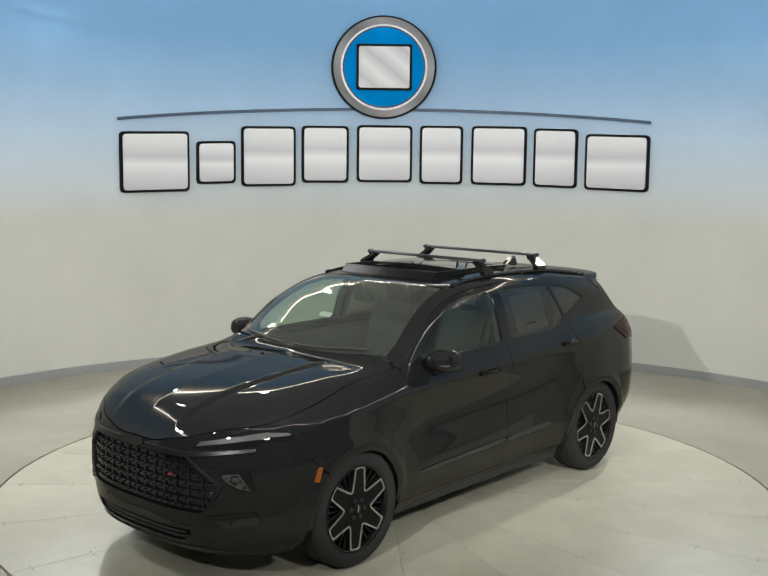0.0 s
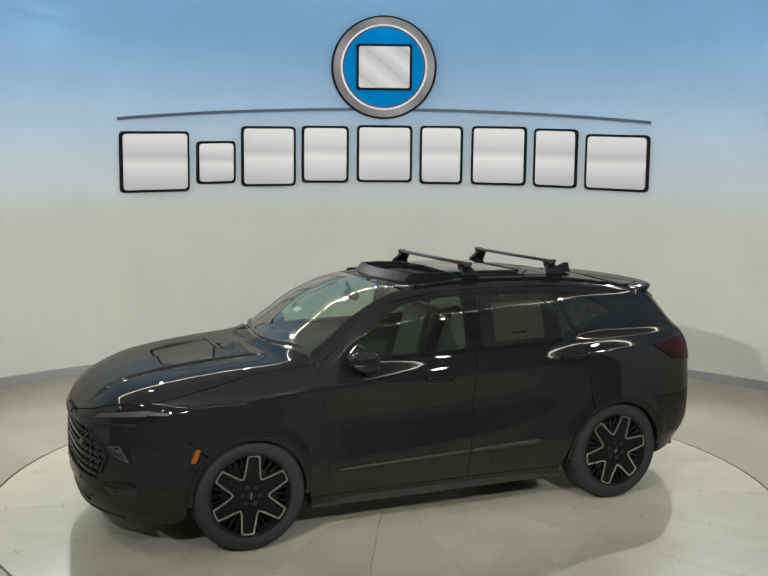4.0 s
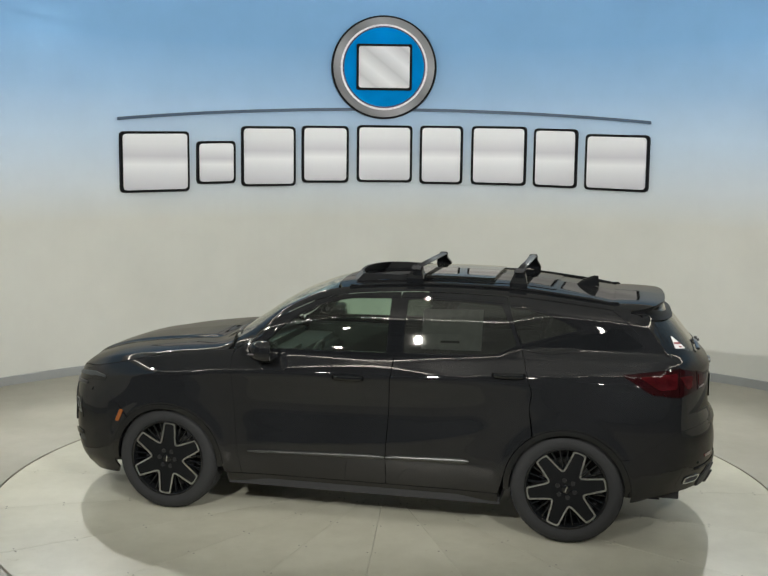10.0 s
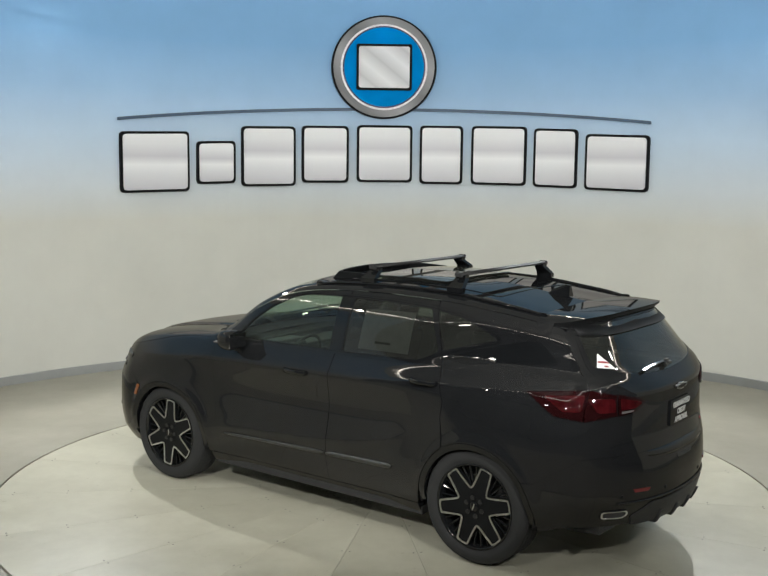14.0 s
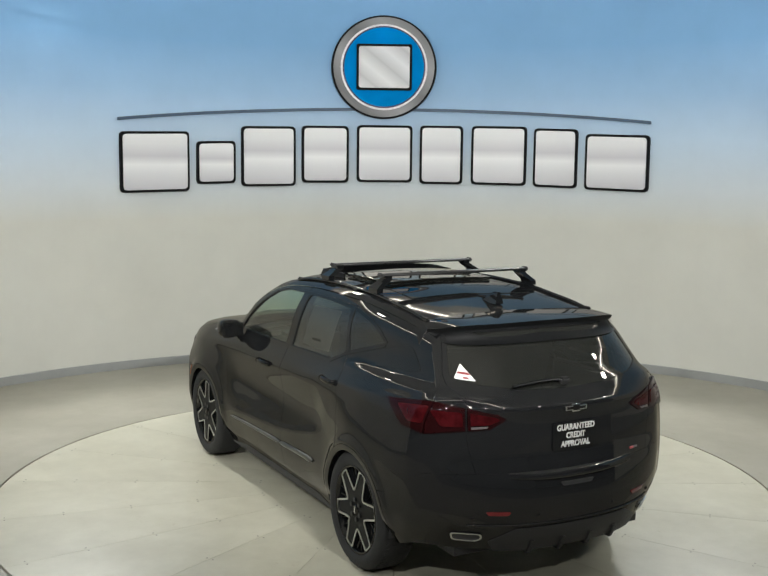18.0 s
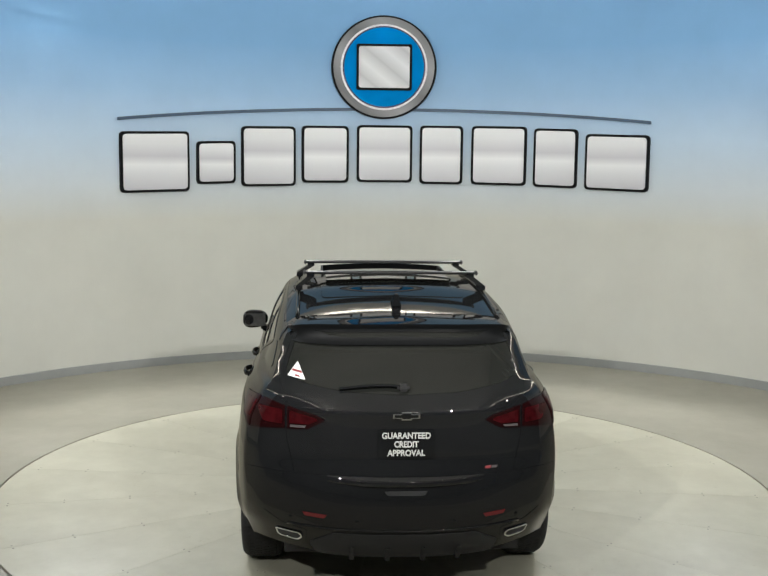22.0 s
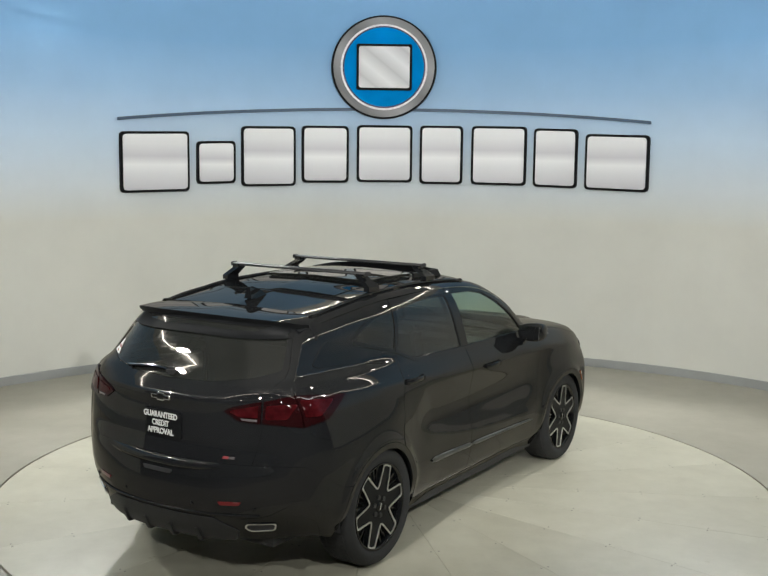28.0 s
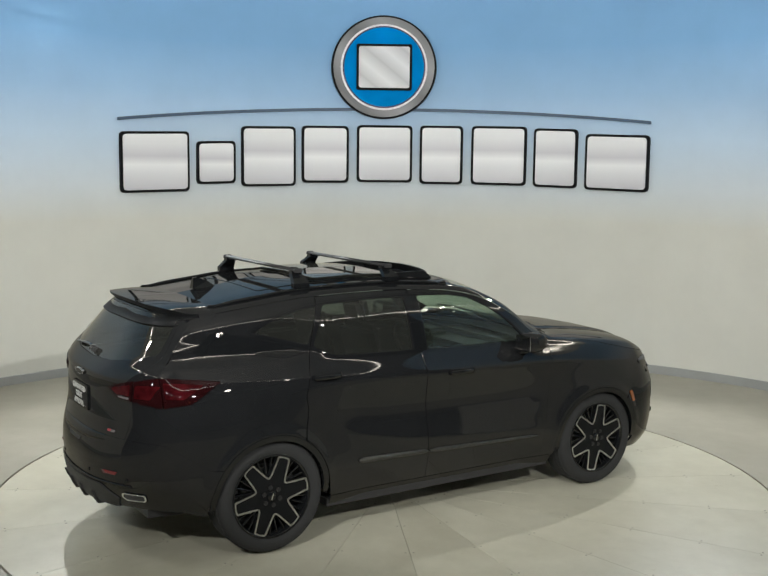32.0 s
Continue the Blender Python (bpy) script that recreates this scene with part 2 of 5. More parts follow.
def box(bm, centre, size, m=None, bevel=0.0):
    r = bmesh.ops.create_cube(bm, size=1.0)
    mat = Matrix.Translation(centre) @ Matrix.Diagonal((*size, 1))
    if m is not None:
        mat = m @ mat
    bmesh.ops.transform(bm, matrix=mat, verts=r["verts"])
    if bevel:
        edges = {e for v in r["verts"] for e in v.link_edges}
        bmesh.ops.bevel(bm, geom=list(edges), offset=bevel, segments=2, affect="EDGES", clamp_overlap=True)
    return r["verts"]


def bar(bm, a, b, radius, sides=8, flat=1.0):
    a, b = Vector(a), Vector(b)
    d = b - a
    r = bmesh.ops.create_cone(bm, cap_ends=True, segments=sides, radius1=radius, radius2=radius, depth=d.length)
    m = Matrix.Translation((a + b) / 2) @ d.to_track_quat("Z", "Y").to_matrix().to_4x4() @ Matrix.Diagonal((1, flat, 1, 1))
    bmesh.ops.transform(bm, matrix=m, verts=r["verts"])


def ring_sheet(name, r0, r1, z, mat, n=180, start=0.0, end=360.0, centre=(0, 0), thick=0.0):
    vs, fs = [], []
    for i in range(n + 1):
        a = radians(start + (end - start) * i / n)
        for r in (r0, r1):
            vs.append((centre[0] + r * math.cos(a), centre[1] + r * math.sin(a), z))
    for i in range(n):
        fs.append((2 * i, 2 * i + 1, 2 * i + 3, 2 * i + 2))
    return mesh_object(name, vs, fs, mat, smooth=False)


# ---- the room ----
def build_room():
    # floor outside the turntable, reaching under the dark hall in front
    n, vs, fs = 180, [], []
    for i in range(n):
        a = 2 * math.pi * i / n
        c, s = math.cos(a), math.sin(a)
        vs.append((TABLE_R * c + 0.008 * c, TABLE_R * s + 0.008 * s, 0))
        vs.append((WALL_X + (WALL_R + 0.15) * c, WALL_Y + (WALL_R + 0.15) * s, 0))
        vs.append((TABLE_R * c + 0.008 * c, TABLE_R * s + 0.008 * s, -0.03))
    for i in range(n):
        j = (i + 1) % n
        fs.append((3 * i, 3 * i + 1, 3 * j + 1, 3 * j))
        fs.append((3 * i, 3 * j, 3 * j + 2, 3 * i + 2))
    tagged(mesh_object("floor", vs, fs, FLOOR, smooth=False), "pale grey painted studio floor round the turntable", "floor", kind="structure")
    tagged(ring_sheet("floor_hall", 0.0, 17.0, -0.05, HALL_FLOOR), "grey concrete hall floor", "floor", kind="structure")
    tagged(ring_sheet("floor_pit", 0.0, TABLE_R + 0.05, -0.03, SEAM), "dark pit under the turntable", "floor", kind="structure")

    # curved wall, open towards the hall
    n, vs, fs = 160, [], []
    a0, a1 = radians(-22), radians(202)
    for i in range(n + 1):
        a = a0 + (a1 - a0) * i / n
        c, s = math.cos(a), math.sin(a)
        for r, z in ((WALL_R, 0), (WALL_R, CEILING), (WALL_R + 0.15, CEILING), (WALL_R + 0.15, 0)):
            vs.append((WALL_X + r * c, WALL_Y + r * s, z))
    for i in range(n):
        for k in range(4):
            fs.append((4 * i + k, 4 * i + (k + 1) % 4, 4 * i + 4 + (k + 1) % 4, 4 * i + 4 + k))
    fs += [(0, 1, 2, 3), (4 * n + 3, 4 * n + 2, 4 * n + 1, 4 * n)]
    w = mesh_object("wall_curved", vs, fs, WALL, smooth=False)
    tagged(w, "curved off-white studio wall, blue overlay gradient added to its upper band", "wall", kind="structure")
    vs, fs = [], []
    for i in range(n + 1):
        a = a0 + (a1 - a0) * i / n
        c, s = math.cos(a), math.sin(a)
        for r, z in ((WALL_R - 0.012, 0), (WALL_R - 0.012, 0.095), (WALL_R - 0.002, 0.102)):
            vs.append((WALL_X + r * c, WALL_Y + r * s, z))
    for i in range(n):
        for k in range(2):
            fs.append((3 * i + k, 3 * i + k + 1, 3 * i + 4 + k, 3 * i + 3 + k))
    tagged(mesh_object("baseboard", vs, fs, SKIRT, smooth=False), "grey vinyl skirting along the curved wall", "baseboard", kind="structure")

    # pale ceiling over the stage with a cove light along its edge, dark hall beyond
    n, vs, fs = 120, [(WALL_X, WALL_Y, CEILING), (WALL_X, WALL_Y, CEILING + 0.15)], []
    for i in range(n):
        a = 2 * math.pi * i / n
        for z in (CEILING, CEILING + 0.15):
            vs.append((WALL_X + (WALL_R + 0.15) * math.cos(a), WALL_Y + (WALL_R + 0.15) * math.sin(a), z))
    for i in range(n):
        j = (i + 1) % n
        fs += [(0, 2 + 2 * j, 2 + 2 * i), (1, 3 + 2 * i, 3 + 2 * j), (2 + 2 * i, 2 + 2 * j, 3 + 2 * j, 3 + 2 * i)]
    tagged(mesh_object("ceiling", vs, fs, CEILING_PAINT, smooth=False), "grey ceiling over the stage", "ceiling", kind="structure")
    bm = bmesh.new()
    box(bm, (0, 0, 6.6), (26, 26, 0.2))
    tagged(part("ceiling_hall", bm, HALL), "grey hall ceiling", "ceiling", kind="structure")
    for name, c, q in (("wall_back", (0, -12.1, 3.25), (24.2, 0.2, 6.5)), ("wall_left", (-12.1, 0, 3.25), (0.2, 24, 6.5)),
                       ("wall_right", (12.1, 0, 3.25), (0.2, 24, 6.5)), ("wall_front", (0, 12.1, 3.25), (24.2, 0.2, 6.5))):
        bm = bmesh.new()
        box(bm, c, q)
        tagged(part(name, bm, HALL), "grey hall wall", "wall", kind="structure")
    n, vs, fs = 120, [], []
    for i in range(n):
        a = 2 * math.pi * i / n
        for r, z in ((WALL_R - 0.03, CEILING - 0.045), (WALL_R - 0.03, CEILING - 0.03), (WALL_R - 0.045, CEILING - 0.03), (WALL_R - 0.045, CEILING - 0.045)):
            vs.append((WALL_X + r * math.cos(a), WALL_Y + r * math.sin(a), z))
    for i in range(n):
        j = (i + 1) % n
        fs += [(4 * i + k, 4 * i + (k + 1) % 4, 4 * j + (k + 1) % 4, 4 * j + k) for k in range(4)]
    tagged(mesh_object("cove_light", vs, fs, COVE, smooth=False), "white light strip along the ceiling edge", "light strip", kind="structure")


build_room()

def build_fixtures():
    """Lamp heads: a can with a bright lens, each hung from a rod."""
    places = [(eye, target) for eye, target, _, _ in SPOTS]
    for q in (-1, 1):
        places += [((q * 2.0, 4.2, 4.66), (0, -0.5, 0.5)), ((q * 4.7, -4.0, 4.45), (0, 0, 0.8)), ((q * 1.2, -7.6, 4.2), (0, 0, 1.0)), ((q * 3.6, -6.2, 4.3), (0, 0, 0.8)), ((q * 3.9, 1.6, 4.6), (0, -0.5, 0.5))]
    for eye, target in places:
        m = look(eye, target)
        bm = bmesh.new()
        bmesh.ops.create_cone(bm, cap_ends=True, segments=24, radius1=0.095, radius2=0.085, depth=0.20, matrix=Matrix.Translation((0, 0, 0.115)))
        can = part("stage_spotlight", bm, DARK)
        can.matrix_basis = m
        tagged(can, "small black stage spotlight with white lens", "spotlight", "spotlights round the stage")
        bm = bmesh.new()
        bmesh.ops.create_circle(bm, cap_ends=True, segments=24, radius=0.08, matrix=Matrix.Translation((0, 0, 0.008)))
        part("lens", bm, LAMP, can, "bright white lens")
        top = CEILING if math.hypot(eye[0] - WALL_X, eye[1] - WALL_Y) < WALL_R else 6.5
        mid = m @ Vector((0, 0, 0.12))
        bm = bmesh.new()
        bar(bm, mid, (mid.x, mid.y, top), 0.012)
        bmesh.ops.transform(bm, matrix=m.inverted(), verts=bm.verts)
        part("hanging_rod", bm, DARK, can, "black hanging rod")


build_fixtures()

TABLETOP = new("turntable")
tagged(TABLETOP, "round off-white turntable of bolted floor panels, scuffed", "turntable")


def build_table():
    n, vs, fs = 120, [(0, 0, -0.022)], []
    for i in range(n):
        a = 2 * math.pi * i / n
        c, q = math.cos(a), math.sin(a)
        vs += [((TABLE_R - 0.006) * c, (TABLE_R - 0.006) * q, -0.022), ((TABLE_R - 0.006) * c, (TABLE_R - 0.006) * q, -0.028)]
    for i in range(n):
        j = (i + 1) % n
        fs += [(0, 1 + 2 * i, 1 + 2 * j), (1 + 2 * i, 2 + 2 * i, 2 + 2 * j, 1 + 2 * j)]
    mesh_object("deck_base", vs, fs, SEAM, TABLETOP, smooth=False)
    # twenty wedge panels
    gap, r0, r1 = 0.0013, 0.16, TABLE_R - 0.010
    edge = []
    for i in range(11):
        a = radians(-9 + 1.8 * i)
        t = math.asin(gap / r1)
        a = max(-radians(9) + t, min(radians(9) - t, a))
        edge.append((r1 * math.cos(a), r1 * math.sin(a)))
    t = math.asin(gap / r0)
    inner = [(r0 * math.cos(radians(9) - t), r0 * math.sin(radians(9) - t)), (r0 * math.cos(-radians(9) + t), r0 * math.sin(-radians(9) + t))]
    ring = edge + inner
    n = len(ring)
    vs = [(x, y, 0.0) for x, y in ring] + [(x, y, -0.022) for x, y in ring]
    fs = [tuple(range(n))] + [(i, n + i, n + (i + 1) % n, (i + 1) % n) for i in range(n)]
    first = mesh_object("deck_panel", vs, fs, TABLE, TABLETOP, smooth=False)
    bm = bmesh.new()
    bmesh.ops.create_cone(bm, cap_ends=True, segments=8, radius1=0.007, radius2=0.005, depth=0.003)
    bolt = part("bolt", bm, BOLT, first)
    bolt.location = (0.53, 0.0, 0.0015)
    for k in range(20):
        p = first if k == 0 else new("deck_panel", first.data)
        p.parent = TABLETOP
        p.rotation_euler = (0, 0, radians(17.9 + 18 * k))
        for j, r in enumerate((0.53, 1.0, 1.5, 1.985, 2.46, 2.86)):
            for q in (-1, 1):
                a = q * (radians(9) - 0.026 / r)
                if k == 0 and j == 0 and q < 0:
                    b = bolt
                else:
                    b = new("bolt", bolt.data)
                b.parent = p
                b.location = (r * math.cos(a), r * math.sin(a), 0.0015)
    vs, fs = [], []
    for i in range(32):
        a = 2 * math.pi * i / 32
        vs += [((r0 - 0.004) * math.cos(a), (r0 - 0.004) * math.sin(a), 0.0), ((r0 - 0.004) * math.cos(a), (r0 - 0.004) * math.sin(a), -0.022)]
    fs = [tuple(range(0, 64, 2))] + [(2 * i, 2 * i + 1, (2 * i + 3) % 64, (2 * i + 2) % 64) for i in range(32)]
    mesh_object("deck_hub", vs, fs, TABLE, TABLETOP, smooth=False)


build_table()


# ---- overlaid logo, added to the wall as a raised sign ----
def wall_place(q, z, out):
    a = q / WALL_R
    return (WALL_X + (WALL_R - out) * math.sin(a), WALL_Y + (WALL_R - out) * math.cos(a), z)


def sign_piece(name, outline, mat, parent, out, thick, label=""):
    """A flat piece bent along the wall, from its outline of (arc length, z)."""
    n = len(outline)
    cx, cz = sum(p[0] for p in outline) / n, sum(p[1] for p in outline) / n
    vs, fs = [], []
    for f in (1.0, 0.75, 0.5, 0.25):
        vs += [wall_place(cx + (q - cx) * f, cz + (z - cz) * f, out) for q, z in outline]
    vs.append(wall_place(cx, cz, out))
    for k in range(3):
        fs += [(k * n + i, k * n + (i + 1) % n, (k + 1) * n + (i + 1) % n, (k + 1) * n + i) for i in range(n)]
    fs += [(3 * n + i, 3 * n + (i + 1) % n, 4 * n) for i in range(n)]
    o = len(vs)
    vs += [wall_place(q, z, out) for q, z in outline] + [wall_place(q, z, out - thick) for q, z in outline]
    fs += [(o + (i + 1) % n, o + i, o + n + i, o + n + (i + 1) % n) for i in range(n)]
    return mesh_object(name, vs, fs, mat, parent, label, smooth=False)


def soft_block(pts, r, n=5):
    out = []
    for i, p in enumerate(pts):
        a, p, b = Vector(pts[i - 1]), Vector(p), Vector(pts[(i + 1) % len(pts)])
        u, v = p + (a - p).normalized() * r, p + (b - p).normalized() * r
        out += [tuple(u * (1 - t) ** 2 + p * 2 * t * (1 - t) + v * t * t) for t in (j / n for j in range(n + 1))]
        m = (p + b) / 2
        out += [tuple(m)]
    return out


def build_sign():
    # added object: the wall has no sign, this carries the overlaid logo
    sign = new("wall_sign")
    tagged(sign, "overlaid logo built as raised white blocks and round blue badge", "sign")
    # blocks of the name: centre arc, width, bottom, top, lean
    blocks = [(-3.105, 0.86, 2.133, 2.857, 0.03), (-2.337, 0.49, 2.232, 2.755, 0.02), (-1.672, 0.69, 2.203, 2.948, 0.012), (-0.948, 0.60, 2.250, 2.966, 0.004), (-0.188, 0.71, 2.262, 2.982, 0.0),
              (0.538, 0.55, 2.246, 2.983, -0.004), (1.272, 0.70, 2.244, 2.980, -0.012), (1.988, 0.55, 2.226, 2.951, -0.02), (2.756, 0.79, 2.200, 2.879, -0.03)]
    for c, w, z0, z1, lean in blocks:
        def quad(g):
            return [(c - w / 2 - g, z0 - g - lean * 0.3), (c + w / 2 + g, z0 - g + lean * 0.3), (c + w / 2 + g, z1 + g + lean * 0.3), (c - w / 2 - g, z1 + g - lean * 0.3)]
        b = sign_piece("letter_block", soft_block(quad(0.0), 0.06), SIGN_EDGE, sign, 0.045, 0.045, "black edged block")
        sign_piece("block_face", soft_block(quad(-0.030), 0.05), SIGN_WHITE, b, 0.060, 0.018, "white block face with sheen printed in")
    xs = np.linspace(-3.56, 3.16, 40)
    mid, half = -0.2, 3.36
    zc = [3.181 - 0.175 * ((x - mid) / half) ** 2 + 0.012 * (x - mid) / half for x in xs]
    top = [(float(x), z + 0.018) for x, z in zip(xs, zc)]
    low = [(float(x), z - 0.018) for x, z in zip(xs, zc)]
    vs, fs = [], []
    for (x, a), (_, b) in zip(top, low):
        for z, o in ((a, 0.0), (a, 0.03), (b, 0.03), (b, 0.0)):
            vs.append(wall_place(x, z, o))
    for i in range(39):
        fs += [(4 * i + k, 4 * i + k + 1, 4 * i + 5 + k, 4 * i + 4 + k) for k in range(3)]
    mesh_object("sign_rule", vs, fs, SIGN_LINE, sign, "slate blue arched rule", smooth=False)

    def disc(r, n=64):
        return [(-0.207 + r * 1.035 * math.sin(2 * math.pi * i / n), 3.702 + r * math.cos(2 * math.pi * i / n) * 0.995) for i in range(n)]

    sign_piece("badge_edge", disc(0.645), SIGN_EDGE, sign, 0.055, 0.055, "black rim")
    sign_piece("badge_ring", disc(0.622), SIGN_RING, sign, 0.072, 0.02, "ring with steel sheen printed in grey")
    sign_piece("badge_lip", disc(0.535), SIGN_PALE, sign, 0.078, 0.008, "pale inner rim")
    sign_piece("badge_line", disc(0.510), SIGN_NAVY, sign, 0.082, 0.006, "navy line")
    sign_piece("badge_face", disc(0.492), SIGN_BLUE, sign, 0.088, 0.01, "bright blue badge face")
    q = [(-0.56, 3.415), (0.150, 3.415), (0.150, 3.985), (-0.56, 3.985)]
    sign_piece("badge_block_edge", soft_block(q, 0.03), SIGN_EDGE, sign, 0.115, 0.03)
    q = [(-0.53, 3.445), (0.120, 3.445), (0.120, 3.955), (-0.53, 3.955)]
    sign_piece("badge_block", soft_block(q, 0.03), SIGN_BLOCK, sign, 0.125, 0.012, "block with steel sheen printed in grey")


build_sign()
# ---- car body surfaces ----
def slopes(x, y):
    h = np.diff(x, axis=-1)
    d = np.diff(y, axis=-1) / h
    m = np.zeros_like(y)
    m[..., 0], m[..., -1] = d[..., 0], d[..., -1]
    a, b = d[..., :-1], d[..., 1:]
    w1, w2 = 2 * h[..., 1:] + h[..., :-1], h[..., 1:] + 2 * h[..., :-1]
    with np.errstate(divide="ignore", invalid="ignore"):
        hm = (w1 + w2) / (w1 / a + w2 / b)
    m[..., 1:-1] = np.where(a * b > 0, hm, 0.0)
    return m


def curve(knots, x):
    """Smooth monotone curve through (x, y) knots."""
    k = np.array(sorted(knots), float)
    x = np.clip(np.asarray(x, float), k[0, 0], k[-1, 0])
    m = slopes(k[:, 0], k[:, 1])
    i = np.clip(np.searchsorted(k[:, 0], x) - 1, 0, len(k) - 2)
    h = k[i + 1, 0] - k[i, 0]
    t = (x - k[i, 0]) / h
    return ((2 * t**3 - 3 * t**2 + 1) * k[i, 1] + (t**3 - 2 * t**2 + t) * h * m[i] + (-2 * t**3 + 3 * t**2) * k[i + 1, 1] + (t**3 - t**2) * h * m[i + 1])


def rows_curve(X, Y, q):
    """The same for one curve a row."""
    m = slopes(X, Y)
    q = np.clip(q, X[:, 0], X[:, -1])
    i = np.clip((X < q[:, None]).sum(1) - 1, 0, X.shape[1] - 2)
    r = np.arange(len(q))
    h = X[r, i + 1] - X[r, i]
    t = (q - X[r, i]) / h
    return ((2 * t**3 - 3 * t**2 + 1) * Y[r, i] + (t**3 - 2 * t**2 + t) * h * m[r, i] + (-2 * t**3 + 3 * t**2) * Y[r, i + 1] + (t**3 - t**2) * h * m[r, i + 1])


# length lines of the body, sill to crown: (x, y) and (x, z) knots
LINES = [
    ([(2.2, 0.70), (1.9, 0.82), (0.95, 0.845), (0.6, 0.825), (-0.6, 0.825), (-0.95, 0.845), (-1.9, 0.80), (-2.2, 0.62)], [(2.2, 0.20), (-2.2, 0.20)]),
    ([(2.2, 0.79), (1.9, 0.92), (1.43, 0.95), (0.95, 0.915), (0.6, 0.895), (-0.6, 0.895), (-0.95, 0.915), (-1.43, 0.95), (-1.9, 0.885), (-2.2, 0.72)], [(2.2, 0.34), (-2.2, 0.34)]),
    ([(2.2, 0.82), (1.9, 0.945), (1.43, 0.985), (0.95, 0.943), (0.5, 0.927), (-0.5, 0.927), (-0.9, 0.943), (-1.43, 0.990), (-1.8, 0.965), (-2.1, 0.885), (-2.2, 0.84)], [(2.2, 0.52), (-2.2, 0.52)]),
    ([(2.2, 0.81), (1.9, 0.94), (1.43, 0.985), (0.95, 0.938), (0.3, 0.919), (-0.5, 0.922), (-0.9, 0.936), (-1.43, 0.988), (-1.8, 0.97), (-2.1, 0.905), (-2.2, 0.865)], [(2.2, 0.74), (0.9, 0.76), (-2.2, 0.76)]),
    ([(2.2, 0.76), (1.9, 0.895), (1.43, 0.955), (0.95, 0.945), (0, 0.94), (-0.8, 0.945), (-1.43, 0.962), (-1.8, 0.935), (-2.1, 0.88), (-2.2, 0.85)], [(2.2, 0.86), (1.9, 0.91), (1.43, 0.98), (0.9, 1.03), (-1.0, 1.05), (-1.6, 1.06), (-2.2, 1.06)]),
    ([(2.45, 0.60), (2.2, 0.70), (1.9, 0.83), (1.43, 0.88), (0.95, 0.875), (0.5, 0.88), (-0.2, 0.885), (-0.93, 0.875), (-1.43, 0.862), (-1.8, 0.835), (-2.1, 0.79), (-2.2, 0.76)], [(2.45, 0.72), (2.2, 0.945), (1.9, 1.035), (1.43, 1.10), (0.95, 1.155), (0.5, 1.20), (-0.2, 1.215), (-0.95, 1.235), (-1.43, 1.255), (-2.2, 1.245)]),
    ([(2.45, 0.54), (2.2, 0.63), (1.9, 0.755), (1.43, 0.81), (0.95, 0.835), (0.6, 0.775), (0.28, 0.715), (-0.3, 0.695), (-1.0, 0.69), (-1.4, 0.685), (-1.8, 0.672), (-2.2, 0.63)], [(2.45, 0.75), (2.38, 0.835), (2.3, 0.915), (2.2, 0.985), (1.9, 1.085), (1.43, 1.15), (0.95, 1.195), (0.6, 1.445), (0.28, 1.58), (0, 1.62), (-0.5, 1.64), (-1.0, 1.63), (-1.4, 1.595), (-1.8, 1.545), (-2.2, 1.47)]),
    ([(2.45, 0.44), (2.2, 0.52), (1.43, 0.62), (0.95, 0.74), (0.6, 0.685), (0.28, 0.635), (-0.3, 0.605), (-1.0, 0.60), (-1.4, 0.60), (-1.8, 0.598), (-2.2, 0.56)], [(2.45, 0.78), (2.38, 0.875), (2.3, 0.955), (2.2, 1.02), (1.9, 1.115), (1.43, 1.178), (1.1, 1.205), (0.95, 1.255), (0.6, 1.497), (0.28, 1.625), (0, 1.66), (-0.5, 1.68), (-1.0, 1.67), (-1.4, 1.63), (-1.8, 1.578), (-2.2, 1.50)]),
    ([(2.45, 0.28), (-2.2, 0.28)], [(2.45, 0.80), (2.38, 0.91), (2.3, 0.985), (2.2, 1.043), (1.9, 1.125), (1.43, 1.185), (1.15, 1.215), (0.95, 1.345), (0.6, 1.56), (0.28, 1.668), (0, 1.692), (-0.5, 1.708), (-1.0, 1.695), (-1.4, 1.65), (-1.8, 1.592), (-2.2, 1.52)]),
    ([(2.45, 0.0), (-2.2, 0.0)], [(2.45, 0.81), (2.38, 0.92), (2.3, 0.992), (2.2, 1.048), (1.9, 1.13), (1.43, 1.19), (1.15, 1.225), (0.95, 1.36), (0.6, 1.573), (0.28, 1.676), (0, 1.70), (-0.5, 1.715), (-1.0, 1.702), (-1.4, 1.658), (-1.8, 1.60), (-2.2, 1.527)]),
]


def lines_at(x):
    x = np.atleast_1d(np.asarray(x, float))
    return np.stack([curve(a, x) for a, _ in LINES], 1), np.stack([curve(b, x) for _, b in LINES], 1)


def ease(t):
    t = np.clip(t, 0, 1)
    return t * t * (3 - 2 * t)


# crease along the shoulder, and the sweep low on the doors
SHOULDER = [(2.05, 0.935), (1.43, 1.005), (0.9, 1.045), (0.07, 1.058), (-0.6, 1.085), (-1.03, 1.122), (-1.5, 1.155), (-2.1, 1.19)]
SWEEP = [(1.0, 0.52), (0.4, 0.555), (-0.2, 0.60), (-0.75, 0.70), (-1.0, 0.80)]


